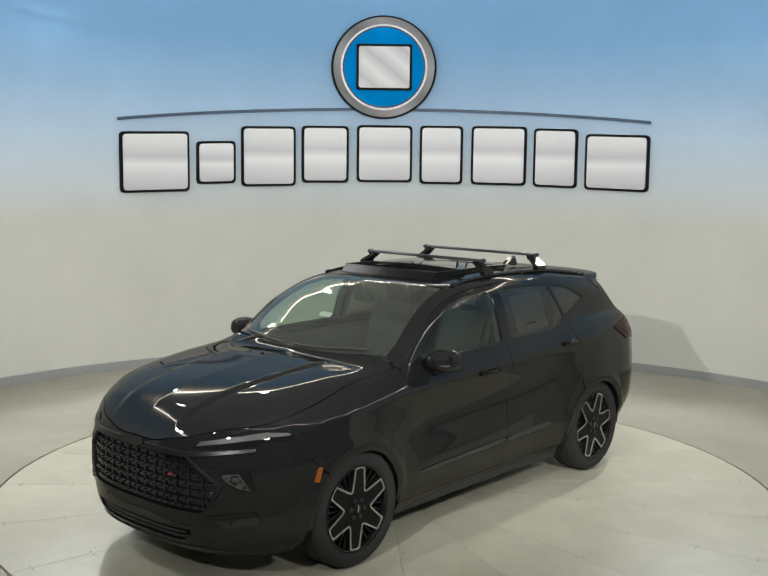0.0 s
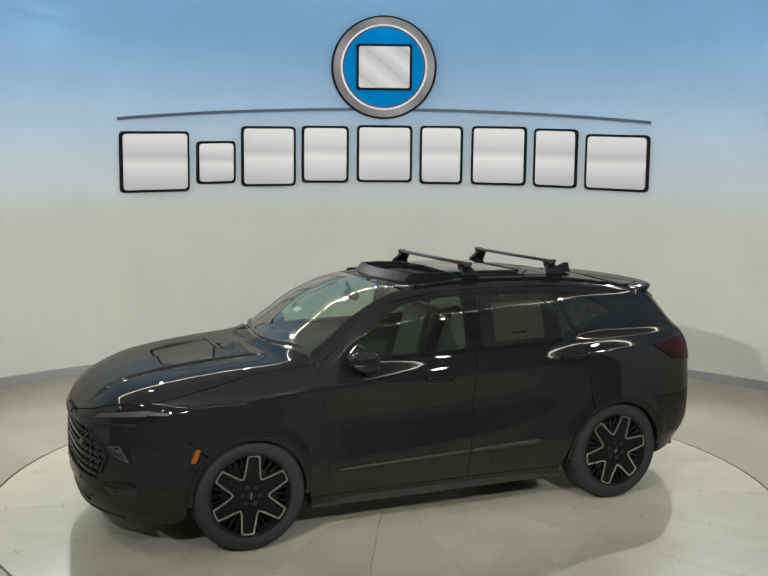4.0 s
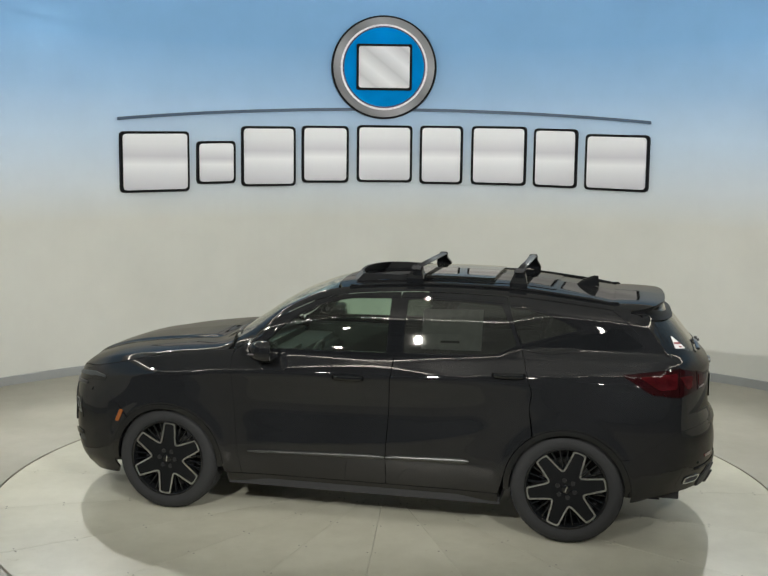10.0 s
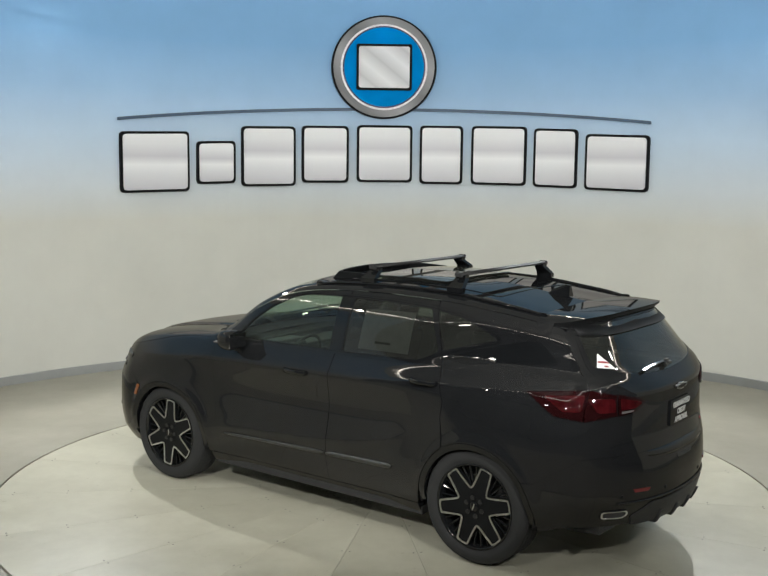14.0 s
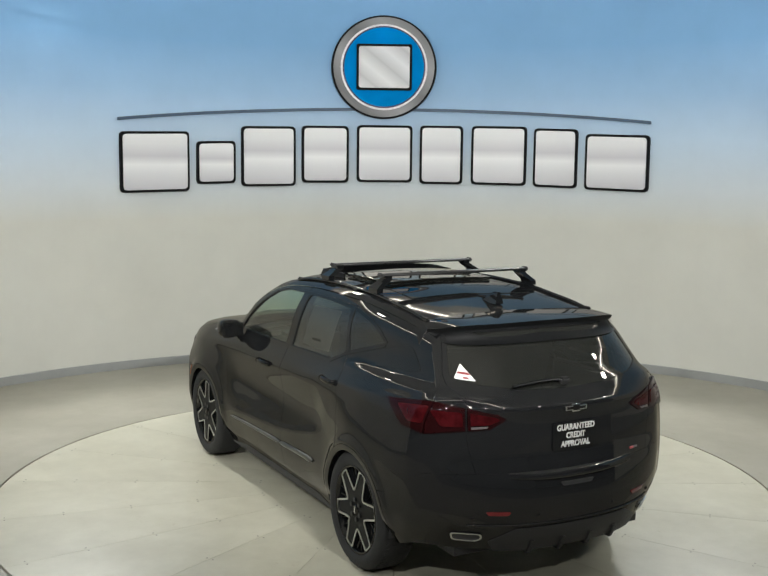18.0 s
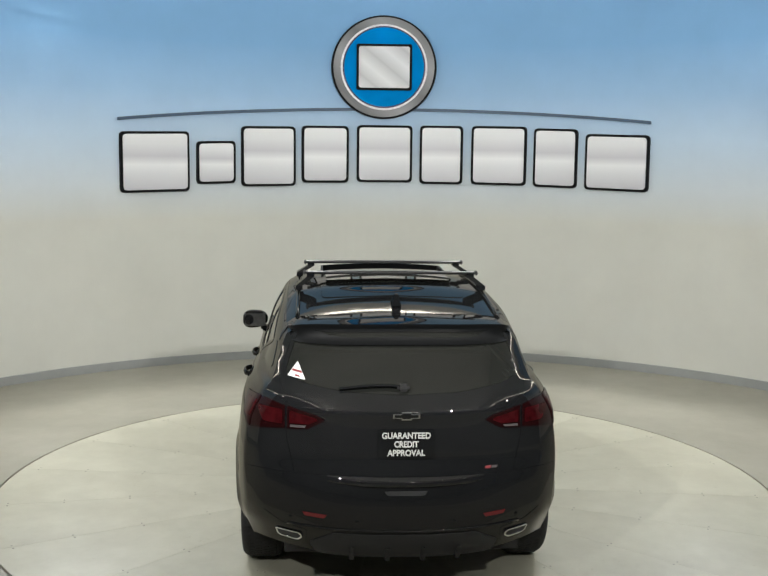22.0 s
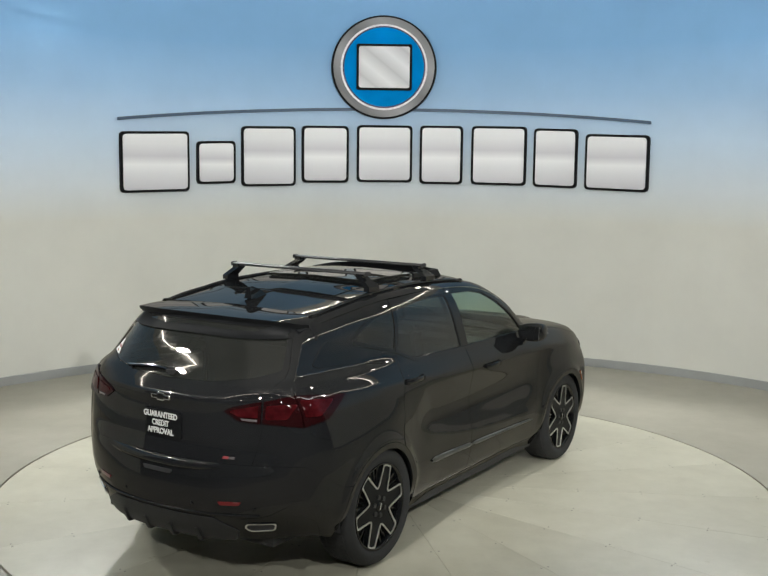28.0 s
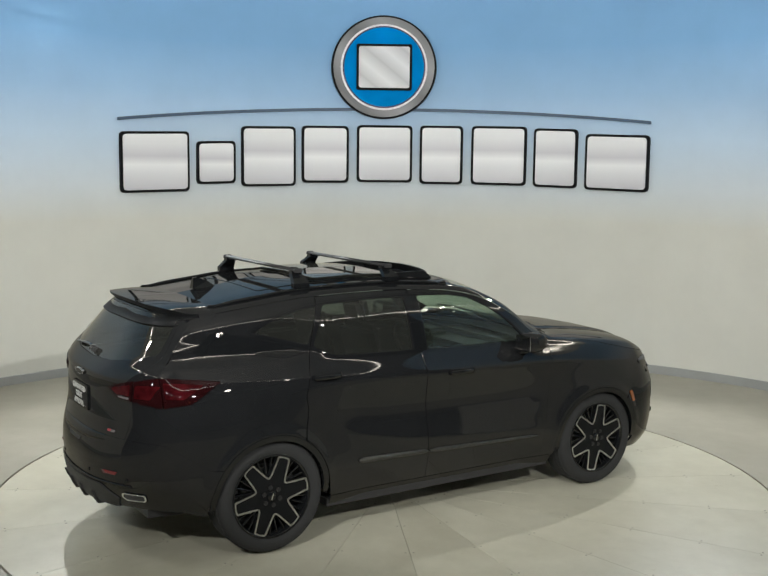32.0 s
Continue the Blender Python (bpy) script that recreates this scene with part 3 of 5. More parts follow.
def sculpt(x, z):
    def ridge(d, soft, reach):
        return np.exp(-(np.sqrt(d * d + soft * soft) - soft) / reach)

    h = 0.012 * ridge(z - curve(SHOULDER, x), 0.010, 0.05) * ease((2.0 - x) / 0.3) * ease((x + 2.1) / 0.4)
    doors = ease((0.95 - x) / 0.25) * ease((x + 1.0) / 0.25)
    h = h - 0.015 * doors * np.exp(-(((z - 0.82 - 0.08 * (0.9 - x) / 1.9) / 0.13) ** 2))
    h = h + 0.011 * doors * ridge(z - curve(SWEEP, x), 0.012, 0.06)
    # a shelf under the rear pillar
    h = h - 0.030 * ease((z - 1.235) / 0.055) * (1 - ease((z - 1.38) / 0.20)) * ease((-0.95 - x) / 0.45)
    for hx in (1.432, -1.432):
        r = np.hypot(x - hx, z - 0.37)
        h = h + 0.012 * np.exp(-(((r - 0.43) / 0.04) ** 2)) * ease((z - 0.30) / 0.2)
    return h


def side_y(x, z):
    ys, zs = lines_at(x)
    z = np.atleast_1d(np.asarray(z, float))
    return rows_curve(zs[:, :8], ys[:, :8], z) + sculpt(np.atleast_1d(np.asarray(x, float)), z)


def top_z(x, y):
    ys, zs = lines_at(x)
    x, y = np.atleast_1d(np.asarray(x, float)), np.abs(np.atleast_1d(np.asarray(y, float)))
    # raised middle of the hood
    dome = 0.015 * ease((0.35 + 0.10 * (2.3 - x) - y) / 0.06) * ease((x - 1.16) / 0.12) * ease((2.40 - x) / 0.2)
    return rows_curve(ys[:, :4:-1], zs[:, :4:-1], y) + dome


REAR_X = [(0.2, 2.26), (0.30, 2.36), (0.42, 2.415), (0.60, 2.43), (0.72, 2.418), (0.80, 2.395), (0.90, 2.372), (1.08, 2.370), (1.155, 2.375), (1.20, 2.335), (1.25, 2.285), (1.40, 2.165), (1.55, 2.04), (1.7, 1.92)]
REAR_END = [(0.2, 1.93), (0.4, 2.02), (0.5, 2.085), (0.6, 2.13), (1.2, 2.13), (1.3, 2.05), (1.4, 1.97), (1.5, 1.89), (1.6, 1.80)]
FRONT_X = [(0.18, 2.28), (0.26, 2.39), (0.36, 2.425), (0.60, 2.44), (0.80, 2.43), (0.90, 2.405), (1.0, 2.36), (1.1, 2.28)]
FRONT_END = [(0.18, 2.03), (0.3, 2.10), (0.75, 2.12), (0.9, 2.08), (1.0, 2.03), (1.1, 1.98)]


def end_x(y, z, profile, ends, p, sign):
    y, z = np.abs(np.atleast_1d(np.asarray(y, float))), np.atleast_1d(np.asarray(z, float))
    xe, xc = curve(ends, z), curve(profile, z)
    ye = side_y(sign * xe, z)
    return sign * (xc - (xc - xe) * np.minimum(y / ye, 1.03) ** p)


def rear_x(y, z):
    # the glass is flatter across than the bumper
    return end_x(y, z, REAR_X, REAR_END, 2.6 + 1.6 * ease((np.atleast_1d(np.asarray(z, float)) - 1.12) / 0.16), -1)


def front_x(y, z):
    return end_x(y, z, FRONT_X, FRONT_END, 3.0, 1)


def end_y(z, sign):
    """Half width at which the front or rear face meets the side."""
    z = np.atleast_1d(np.asarray(z, float))
    return side_y(sign * curve(REAR_END if sign < 0 else FRONT_END, z), z)


def inside(p, poly):
    x, y = p[:, 0], p[:, 1]
    r = np.zeros(len(p), bool)
    a = np.asarray(poly)
    b = np.roll(a, -1, 0)
    for (x0, y0), (x1, y1) in zip(a, b):
        if y0 == y1:
            continue
        r ^= ((y0 > y) != (y1 > y)) & (x < (x1 - x0) * (y - y0) / (y1 - y0) + x0)
    return r


def dense(poly, step):
    out = []
    for a, b in zip(poly, poly[1:] + poly[:1]):
        n = max(1, int(math.ceil(math.dist(a, b) / step)))
        out += [(a[0] + (b[0] - a[0]) * i / n, a[1] + (b[1] - a[1]) * i / n) for i in range(n)]
    return out


def rounded(poly, r, n=4):
    """Corners of a polygon rounded off."""
    out = []
    for i, p in enumerate(poly):
        a, b = Vector(poly[i - 1]), Vector(poly[(i + 1) % len(poly)])
        p = Vector(p)
        k = min(r, (a - p).length * 0.45, (b - p).length * 0.45)
        u, v = p + (a - p).normalized() * k, p + (b - p).normalized() * k
        for j in range(n + 1):
            t = j / n
            q = u * (1 - t) ** 2 + p * 2 * t * (1 - t) + v * t * t
            out.append((q.x, q.y))
    return out


from mathutils import geometry


def sheet(outer, holes=(), step=0.035):
    """A fine triangle net in the plane that keeps to its outline."""
    loops = [dense(list(l), step) for l in (outer, *holes)]
    pts, edges = [], []
    for l in loops:
        s = len(pts)
        pts += l
        edges += [(s + i, s + (i + 1) % len(l)) for i in range(len(l))]
    o = np.array(loops[0])
    lo, hi = o.min(0), o.max(0)
    gx, gy = np.meshgrid(np.arange(lo[0] + step * 0.5, hi[0], step), np.arange(lo[1] + step * 0.5, hi[1], step * 0.87))
    gx[1::2] += step / 2
    grid = np.stack([gx.ravel(), gy.ravel()], 1)
    keep = inside(grid, loops[0])
    for h in loops[1:]:
        keep &= ~inside(grid, h)
    grid = grid[keep]
    border = np.array(pts)
    if len(grid):
        d = np.min(np.hypot(grid[:, None, 0] - border[None, :, 0], grid[:, None, 1] - border[None, :, 1]), 1)
        grid = grid[d > step * 0.45]
    allp = [Vector(p) for p in pts] + [Vector(p) for p in grid.tolist()]
    v, _, f, _, _, _ = geometry.delaunay_2d_cdt(allp, edges, [], 0, 1e-6)
    v = np.array([(p.x, p.y) for p in v])
    f = np.array([t for t in f if len(t) == 3])
    c = v[f].mean(1)
    keep = inside(c, loops[0])
    for h in loops[1:]:
        keep &= ~inside(c, h)
    # drop slivers that lie along a straight edge
    u, w = v[f[:, 1]] - v[f[:, 0]], v[f[:, 2]] - v[f[:, 0]]
    keep &= np.abs(u[:, 0] * w[:, 1] - u[:, 1] * w[:, 0]) > 2e-8
    return v, f[keep]


def raw_normal(where, a, b):
    """Outward normals of a body surface from its slopes."""
    e = 0.003
    f = {"side": side_y, "top": top_z, "rear": rear_x, "front": front_x}[where]
    ga, gb = (f(a + e, b) - f(a - e, b)) / (2 * e), (f(a, b + e) - f(a, b - e)) / (2 * e)
    one = np.ones_like(ga)
    n = {"side": (-ga, one, -gb), "top": (-ga, -gb, one), "rear": (-one, ga, gb), "front": (one, -ga, -gb)}[where]
    n = np.stack(n, 1)
    return n / np.linalg.norm(n, axis=1)[:, None]


def body_normals(where, a, b):
    """The same, turning smoothly round the corners where the sides meet the ends."""
    n = raw_normal(where, a, b)
    if where == "top":
        return n
    flip = np.where(a < 0, -1.0, 1.0) if where != "side" else np.ones_like(a)
    for end, sign, ends in (("rear", -1, REAR_END), ("front", 1, FRONT_END)):
        if where not in ("side", end):
            continue
        xe, ye = curve(ends, b), end_y(b, sign)
        if where == "side":
            gap, other = xe - sign * a, raw_normal(end, ye * 0.985, b)
        else:
            gap, other = ye - np.abs(a), raw_normal("side", sign * (xe - 0.01), b)
            other[:, 1] *= flip
        w = 0.5 * (1 - ease(gap / 0.13)) * ease((1.30 - b) / 0.1)
        n = n * (1 - w)[:, None] + other * w[:, None]
    return n / np.linalg.norm(n, axis=1)[:, None]


def skin(v2, f, where, depth, out=0.0):
    """Verts and faces of a curved panel with a turned-in rim. where: 'side', 'top', 'rear', 'front'."""
    a, b = v2[:, 0], v2[:, 1]
    if where == "side":
        P, d = np.stack([a, side_y(a, b), b], 1), np.array((0, -1.0, 0))
    elif where == "top":
        P, d = np.stack([a, b, top_z(a, b)], 1), np.array((0, 0, -1.0))
    elif where == "rear":
        P, d = np.stack([rear_x(a, b), a, b], 1), np.array((1.0, 0, 0))
    else:
        P, d = np.stack([front_x(a, b), a, b], 1), np.array((-1.0, 0, 0))
    P = P - d * out
    t = P[f]
    n = np.cross(t[:, 1] - t[:, 0], t[:, 2] - t[:, 0])
    flip = (n @ d) > 0
    f = f.copy()
    f[flip] = f[flip][:, ::-1]
    faces = [tuple(q) for q in f]
    count = len(P)
    flat = np.zeros_like(P)
    t = P[f]
    n = np.cross(t[:, 1] - t[:, 0], t[:, 2] - t[:, 0])
    for k in range(3):
        np.add.at(flat, f[:, k], n)
    flat /= np.maximum(np.linalg.norm(flat, axis=1), 1e-12)[:, None]
    slope = body_normals(where, a, b)
    # keep to the slopes only where they agree with the net itself
    N = np.where(((slope * flat).sum(1) > 0.80)[:, None], slope, flat)
    if depth:
        e = np.concatenate([f[:, (0, 1)], f[:, (1, 2)], f[:, (2, 0)]])
        key = set(map(tuple, e.tolist()))
        rim = sorted((i, j) for i, j in key if (j, i) not in key)
        aside = np.zeros_like(P)
        for i, j in rim:
            o = np.cross(P[j] - P[i], flat[i])
            aside[i] += o
            aside[j] += o
        aside /= np.maximum(np.linalg.norm(aside, axis=1), 1e-12)[:, None]
        # a rounded edge, then straight in
        edge = sorted({i for e in rim for i in e})
        idx = {i: count + 3 * k for k, i in enumerate(edge)}
        low = P[edge] + d * 0.004 + aside[edge] * 0.0015
        P = np.concatenate([P, np.stack([P[edge], low, low + d * depth], 1).reshape(-1, 3)])
        N = np.concatenate([N, np.stack([N[edge], aside[edge], aside[edge]], 1).reshape(-1, 3)])
        for i, j in rim:
            p, q = idx[i], idx[j]
            faces += [(q, p, p + 1, q + 1), (q + 1, p + 1, p + 2, q + 2)]
    return P, faces, N


def panel(name, mat, outer, holes=(), where="side", depth=0.02, out=0.0, step=0.035, parent=None, label="", side=1):
    v, f = sheet(outer, holes, step)
    P, F, N = skin(v, f, where, depth, out)
    if side < 0:
        P, N = P * np.array((1, -1, 1)), N * np.array((1, -1, 1))
        F = [q[::-1] for q in F]
    ob = mesh_object(name, P, F, mat, parent or CAR, label)
    ob.data.normals_split_custom_set_from_vertices([tuple(map(float, n)) for n in N])
    return ob


CAR = new("car")
tagged(CAR, "black mid-size five-door crossover with roof bars and open sunroof", "car")

HUB = {"front": (1.432, 0.367), "rear": (-1.432, 0.372)}
ARCH = 0.425


def arc(c, r, a0, a1, n=24):
    return [(c[0] + r * math.cos(radians(a0 + (a1 - a0) * i / n)), c[1] + r * math.sin(radians(a0 + (a1 - a0) * i / n))) for i in range(n + 1)]


def line_pts(k, x0, x1, dz=0.0, n=48):
    xs = np.linspace(x0, x1, n)
    return [(float(x), float(z) + dz) for x, z in zip(xs, lines_at(xs)[1][:, k])]


FRONT_WINDOW = rounded([(0.745, 1.212), (0.60, 1.355), (0.45, 1.465), (0.28, 1.545), (0.10, 1.578), (-0.185, 1.588), (-0.178, 1.228)], 0.02)
REAR_WINDOW = rounded([(-0.295, 1.230), (-0.300, 1.588), (-0.62, 1.588), (-0.955, 1.572), (-1.075, 1.315), (-0.94, 1.248)], 0.025)
QUARTER_GLASS = rounded([(-0.995, 1.566), (-1.12, 1.552), (-1.25, 1.525), (-1.38, 1.475), (-1.475, 1.425), (-1.20, 1.352), (-1.105, 1.325)], 0.02)
DOOR_SPLIT = [(-0.186, 0.30), (-0.190, 0.50), (-0.217, 1.036), (-0.24, 1.23), (-0.248, 1.60)]
FENDER_EDGE = [(0.872, 0.30), (0.895, 0.52), (0.928, 1.0), (0.945, 1.14)]
DOOR_REAR = [(-0.982, 1.600), (-1.093, 1.32), (-1.185, 1.02), (-1.17, 0.92)]
GAP = 0.0035
GRILLE = rounded([(0.43, 0.825), (0.655, 0.66), (0.56, 0.48), (-0.56, 0.48), (-0.655, 0.66), (-0.43, 0.825)], 0.04)
INTAKE = rounded([(0.50, 0.37), (0.40, 0.285), (-0.40, 0.285), (-0.50, 0.37)], 0.03)


def shift(pts, dx, dz=0.0):
    return [(x + dx, z + dz) for x, z in pts]


def nose_x(y):
    """Where hood and front face meet at this width."""
    lo, hi = 1.9, 2.45
    for _ in range(30):
        m = (lo + hi) / 2
        if float(front_x(y, top_z(m, y))[0]) > m:
            lo = m
        else:
            hi = m
    return lo


def hood_edge(x):
    """Seam of hood and fender: width and height at this length."""
    L, _ = lines_at(x)
    t = float(ease((x - 1.15) / 0.8))
    y = float(L[0, 6] * (1 - t) + L[0, 5] * t)
    return y, float(top_z(x, y)[0])


def build_body():
    for s in (1, -1):
        c = HUB["front"]
        fender = shift(FENDER_EDGE, GAP) + [(float(x), hood_edge(x)[1] - 0.003) for x in np.linspace(0.95, 2.03, 48)] + [(2.026, 0.990), (1.95, 0.905), (1.86, 0.80)]
        fender += arc(c, ARCH, 47, 180 + 5, 26) + [(1.005, 0.30)]
        panel("fender", PAINT, fender, side=s, step=0.024)
        door = [(x, z) for x, z in FENDER_EDGE] + [(0.94, 1.165)] + line_pts(6, 0.92, -0.24, -0.006) + shift(DOOR_SPLIT[::-1], GAP)
        panel("front_door", PAINT, door, [FRONT_WINDOW], side=s, step=0.024)
        panel("front_window", CLEAR, FRONT_WINDOW, depth=0.0, out=-0.006, side=s, label="lightly tinted front door glass")
        c = HUB["rear"]
        rear = shift(DOOR_SPLIT, -GAP) + line_pts(6, -0.255, -0.98, -0.006) + DOOR_REAR[1:] + arc(c, ARCH + 0.004, 56, 10, 8) + [(-0.97, 0.30)]
        panel("rear_door", PAINT, rear, [REAR_WINDOW], side=s, step=0.024)
        panel("rear_window", DARKGLASS, REAR_WINDOW, depth=0.0, out=-0.006, side=s, label="dark privacy glass")
        zs = np.linspace(1.53, 1.22, 10)
        quarter = line_pts(6, -0.988, -1.84, -0.003) + [(-float(curve(REAR_END, z)), float(z)) for z in zs] + [(-2.13, 1.205), (-1.77, 1.168), (-1.96, 1.045), (-2.13, 1.03), (-2.13, 0.80), (-1.86, 0.62)]
        quarter += arc(c, ARCH, 145, 58, 22) + shift(DOOR_REAR[::-1], -2 * GAP)[:-1]
        panel("quarter_panel", PAINT, quarter, [QUARTER_GLASS], side=s, step=0.024)
        panel("quarter_window", DARKGLASS, QUARTER_GLASS, depth=0.0, out=-0.006, side=s, label="dark privacy glass")
        panel("rocker_panel", PAINT, [(0.99, 0.205), (0.99, 0.293), (-0.965, 0.293), (-0.965, 0.205)], side=s, depth=0.06)
        # wheel arch lips
        for k, (hx, hz) in HUB.items():
            lip = arc((hx, hz), ARCH - 0.004, -4, 184, 36) + arc((hx, hz), ARCH - 0.040, 184, -4, 36)
            panel("wheel_arch_trim", GLOSS, lip, side=s, out=0.003, depth=0.03, step=0.05, label="gloss black wheel arch moulding")
    # hood, windscreen, roof
    xs = np.linspace(0.95, 2.03, 44)
    y6 = [hood_edge(x)[0] - 0.004 for x in xs]
    zf = np.linspace(0, 0.775, 20)
    nose = [(nose_x(y) - 0.004, y) for y in zf]
    edge = [(float(x), float(y)) for x, y in zip(xs, y6)]
    cowl = [(1.10 - 0.13 * (y / 0.8) ** 2, y) for y in np.linspace(0, 0.78, 8)]
    half = cowl + edge[2:] + nose[::-1]
    hood = half + [(x, -y) for x, y in half[::-1] if abs(y) > 1e-6]
    panel("hood", PAINT, hood, where="top", step=0.024)

    ys = np.linspace(0, 1, 9)
    w0 = [(1.115 - 0.16 * t**2, 0.738 * t) for t in ys]
    w1 = [(0.275 - 0.06 * t**2 + 0.02, 0.628 * t) for t in ys]
    half = w0 + [(0.6, float(lines_at(0.6)[0][0, 7]) - 0.004)] + w1[::-1]
    wind = half + [(x, -y) for x, y in half[::-1] if abs(y) > 1e-6]
    panel("windscreen", SCREEN, wind, where="top", step=0.06, depth=0.0, out=-0.004, label="green tinted windscreen")
    # pillars: strip between windscreen and door frame, then roof sides
    xs = np.linspace(0.95, -1.90, 40)
    L, Z = lines_at(xs)
    for s in (1, -1):
        vs, fs = [], []
        inner = np.where(xs > 0.27, L[:, 7] - 0.002, L[:, 7])
        for i, x in enumerate(xs):
            for y in np.linspace(inner[i], L[i, 6], 5):
                vs.append((x, s * y, float(top_z(x, y)[0])))
        for i in range(len(xs) - 1):
            for k in range(4):
                q = (5 * i + k, 5 * i + k + 1, 5 * i + 6 + k, 5 * i + 5 + k)
                fs.append(q if s < 0 else q[::-1])
        mesh_object("roof_side", vs, fs, PAINT, CAR)
    ys = np.linspace(0, 1, 7)
    f0 = [(0.29 - 0.06 * t**2, 0.60 * t) for t in ys]
    xs = np.linspace(0.20, -1.84, 20)
    ed = [(float(x), float(y)) for x, y in zip(xs, lines_at(xs)[0][:, 7])]
    r1 = [(-1.90 + 0.05 * t**2, 0.585 * t) for t in ys]
    half = f0[:-1] + ed + r1[::-1][1:]
    roof = half + [(x, -y) for x, y in half[::-1] if abs(y) > 1e-6]
    opening = rounded([(0.17, 0.44), (-0.27, 0.44), (-0.27, -0.44), (0.17, -0.44)], 0.05)
    panel("roof", PAINT, roof, [opening], where="top", step=0.045)

    # front face
    def strip(z0, z1, n, sign, y0=0.0, inset=0.0):
        zz = np.linspace(z0, z1, n)
        return [(float(y) - inset, float(z)) for y, z in zip(end_y(zz, sign), zz)]

    e = strip(0.21, 1.0, 14, 1)
    top = [(float(y), float(top_z(nose_x(y), y)[0]) - 0.006) for y in np.linspace(0.77, 0, 18)]
    half = [(0.0, 0.215), (0.4, 0.21)] + e + top
    full = half + [(-y, z) for y, z in half[::-1] if y > 1e-6]
    panel("front_bumper", PAINT, full, [GRILLE, INTAKE], where="front", step=0.028)
    for s in (1, -1):
        zz = np.linspace(0.21, 1.0, 13)
        front = [(float(curve(FRONT_END, z)), float(z)) for z in zz]
        c = HUB["front"]
        side = front + [(1.95, 0.903), (1.861, 0.798)] + arc(c, ARCH, 45, -14, 14) + [(1.88, 0.21)]
        panel("bumper_corner", PAINT, side, side=s, step=0.024)
    # rear face
    e = strip(0.345, 0.799, 12, -1)
    half = [(0.0, 0.345), (0.5, 0.345)] + e + [(0.66, 0.799), (0.0, 0.799)]
    full = half + [(-y, z) for y, z in half[::-1] if y > 1e-6]
    panel("rear_bumper", PAINT, full, where="rear", step=0.03)
    for s in (1, -1):
        c = HUB["rear"]
        side = [(-float(curve(REAR_END, z)), float(z)) for z in np.linspace(0.798, 0.345, 12)] + [(-1.88, 0.305)] + arc(c, ARCH, 190, 146, 12) + [(-1.8605, 0.6185)]
        panel("rear_bumper_corner", PAINT, side, side=s, step=0.024)
    glass_o = [(0.0, 1.238), (0.3, 1.25), (0.55, 1.285), (0.680, 1.325), (0.652, 1.42), (0.622, 1.50), (0.605, 1.55), (0.0, 1.555)]
    hole = rounded(glass_o[:-1] + [(0.0, 1.555)] + [(-y, z) for y, z in glass_o[-2:0:-1]], 0.02)
    panel("rear_window", DARKGLASS, hole, where="rear", step=0.06, depth=0.0, out=-0.006, label="dark privacy glass")
    gate = [(0.0, 0.802), (0.62, 0.802), (0.665, 1.0), (0.665, 1.20), (0.708, 1.29), (0.704, 1.34), (0.672, 1.42), (0.642, 1.50), (0.622, 1.565), (0.0, 1.575)]
    full = gate + [(-y, z) for y, z in gate[-2:0:-1]]
    panel("tailgate", PAINT, full, [hole], where="rear", step=0.045)
    for s in (1, -1):
        e = strip(0.802, 1.53, 18, -1)
        corner = [(0.624, 0.802)] + e + [(0.635, 1.53), (0.645, 1.50), (0.675, 1.42), (0.707, 1.34), (0.711, 1.29), (0.668, 1.20), (0.668, 1.0)]
        panel("rear_corner", PAINT, corner, where="rear", side=s, step=0.026)


build_body()
# ---- car details ----
def lathe(profile, n=56, m=None):
    """Verts and faces of a ring turned about the y axis; profile of (radius, y)."""
    vs, fs, k = [], [], len(profile)
    for i in range(n):
        a = 2 * math.pi * i / n
        for r, y in profile:
            vs.append((r * math.cos(a), y, r * math.sin(a)))
    for i in range(n):
        j = (i + 1) % n
        for q in range(k - 1):
            fs.append((k * i + q, k * i + q + 1, k * j + q + 1, k * j + q))
    return vs, fs


def slab(bm, pts, y0, y1, m=None):
    """A plate with an outline of (x, z), from y0 to y1."""
    a = [bm.verts.new((x, y0, z)) for x, z in pts]
    b = [bm.verts.new((x, y1, z)) for x, z in pts]
    bm.faces.new(a)
    bm.faces.new(b[::-1])
    n = len(pts)
    for i in range(n):
        bm.faces.new((a[(i + 1) % n], a[i], b[i], b[(i + 1) % n]))
    if m is not None:
        bmesh.ops.transform(bm, matrix=m, verts=a + b)
    return a + b


def band(bm, pts, width, y0, y1):
    """A closed band along an outline of (x, z), width inwards."""
    n = len(pts)
    inner = []
    for i in range(n):
        p, q, r = Vector(pts[i - 1]), Vector(pts[i]), Vector(pts[(i + 1) % n])
        t = ((q - p).normalized() + (r - q).normalized()).normalized()
        inner.append(q + Vector((-t.y, t.x)) * width)
    rows = []
    for ring, y in ((pts, y0), (pts, y1), (inner, y1), (inner, y0)):
        rows.append([bm.verts.new((v[0], y, v[1])) for v in ring])
    for k in range(3):
        for i in range(n):
            j = (i + 1) % n
            bm.faces.new((rows[k][i], rows[k][j], rows[k + 1][j], rows[k + 1][i]))


def star():
    pts = []
    for k in range(6):
        c = 60 * k
        for r, a in ((0.150, c - 22), (0.264, c - 9.6), (0.268, c), (0.264, c + 9.6), (0.150, c + 22), (0.124, c + 30)):
            pts.append((r * math.cos(radians(a)), r * math.sin(radians(a))))
    return rounded(pts, 0.010, 2)


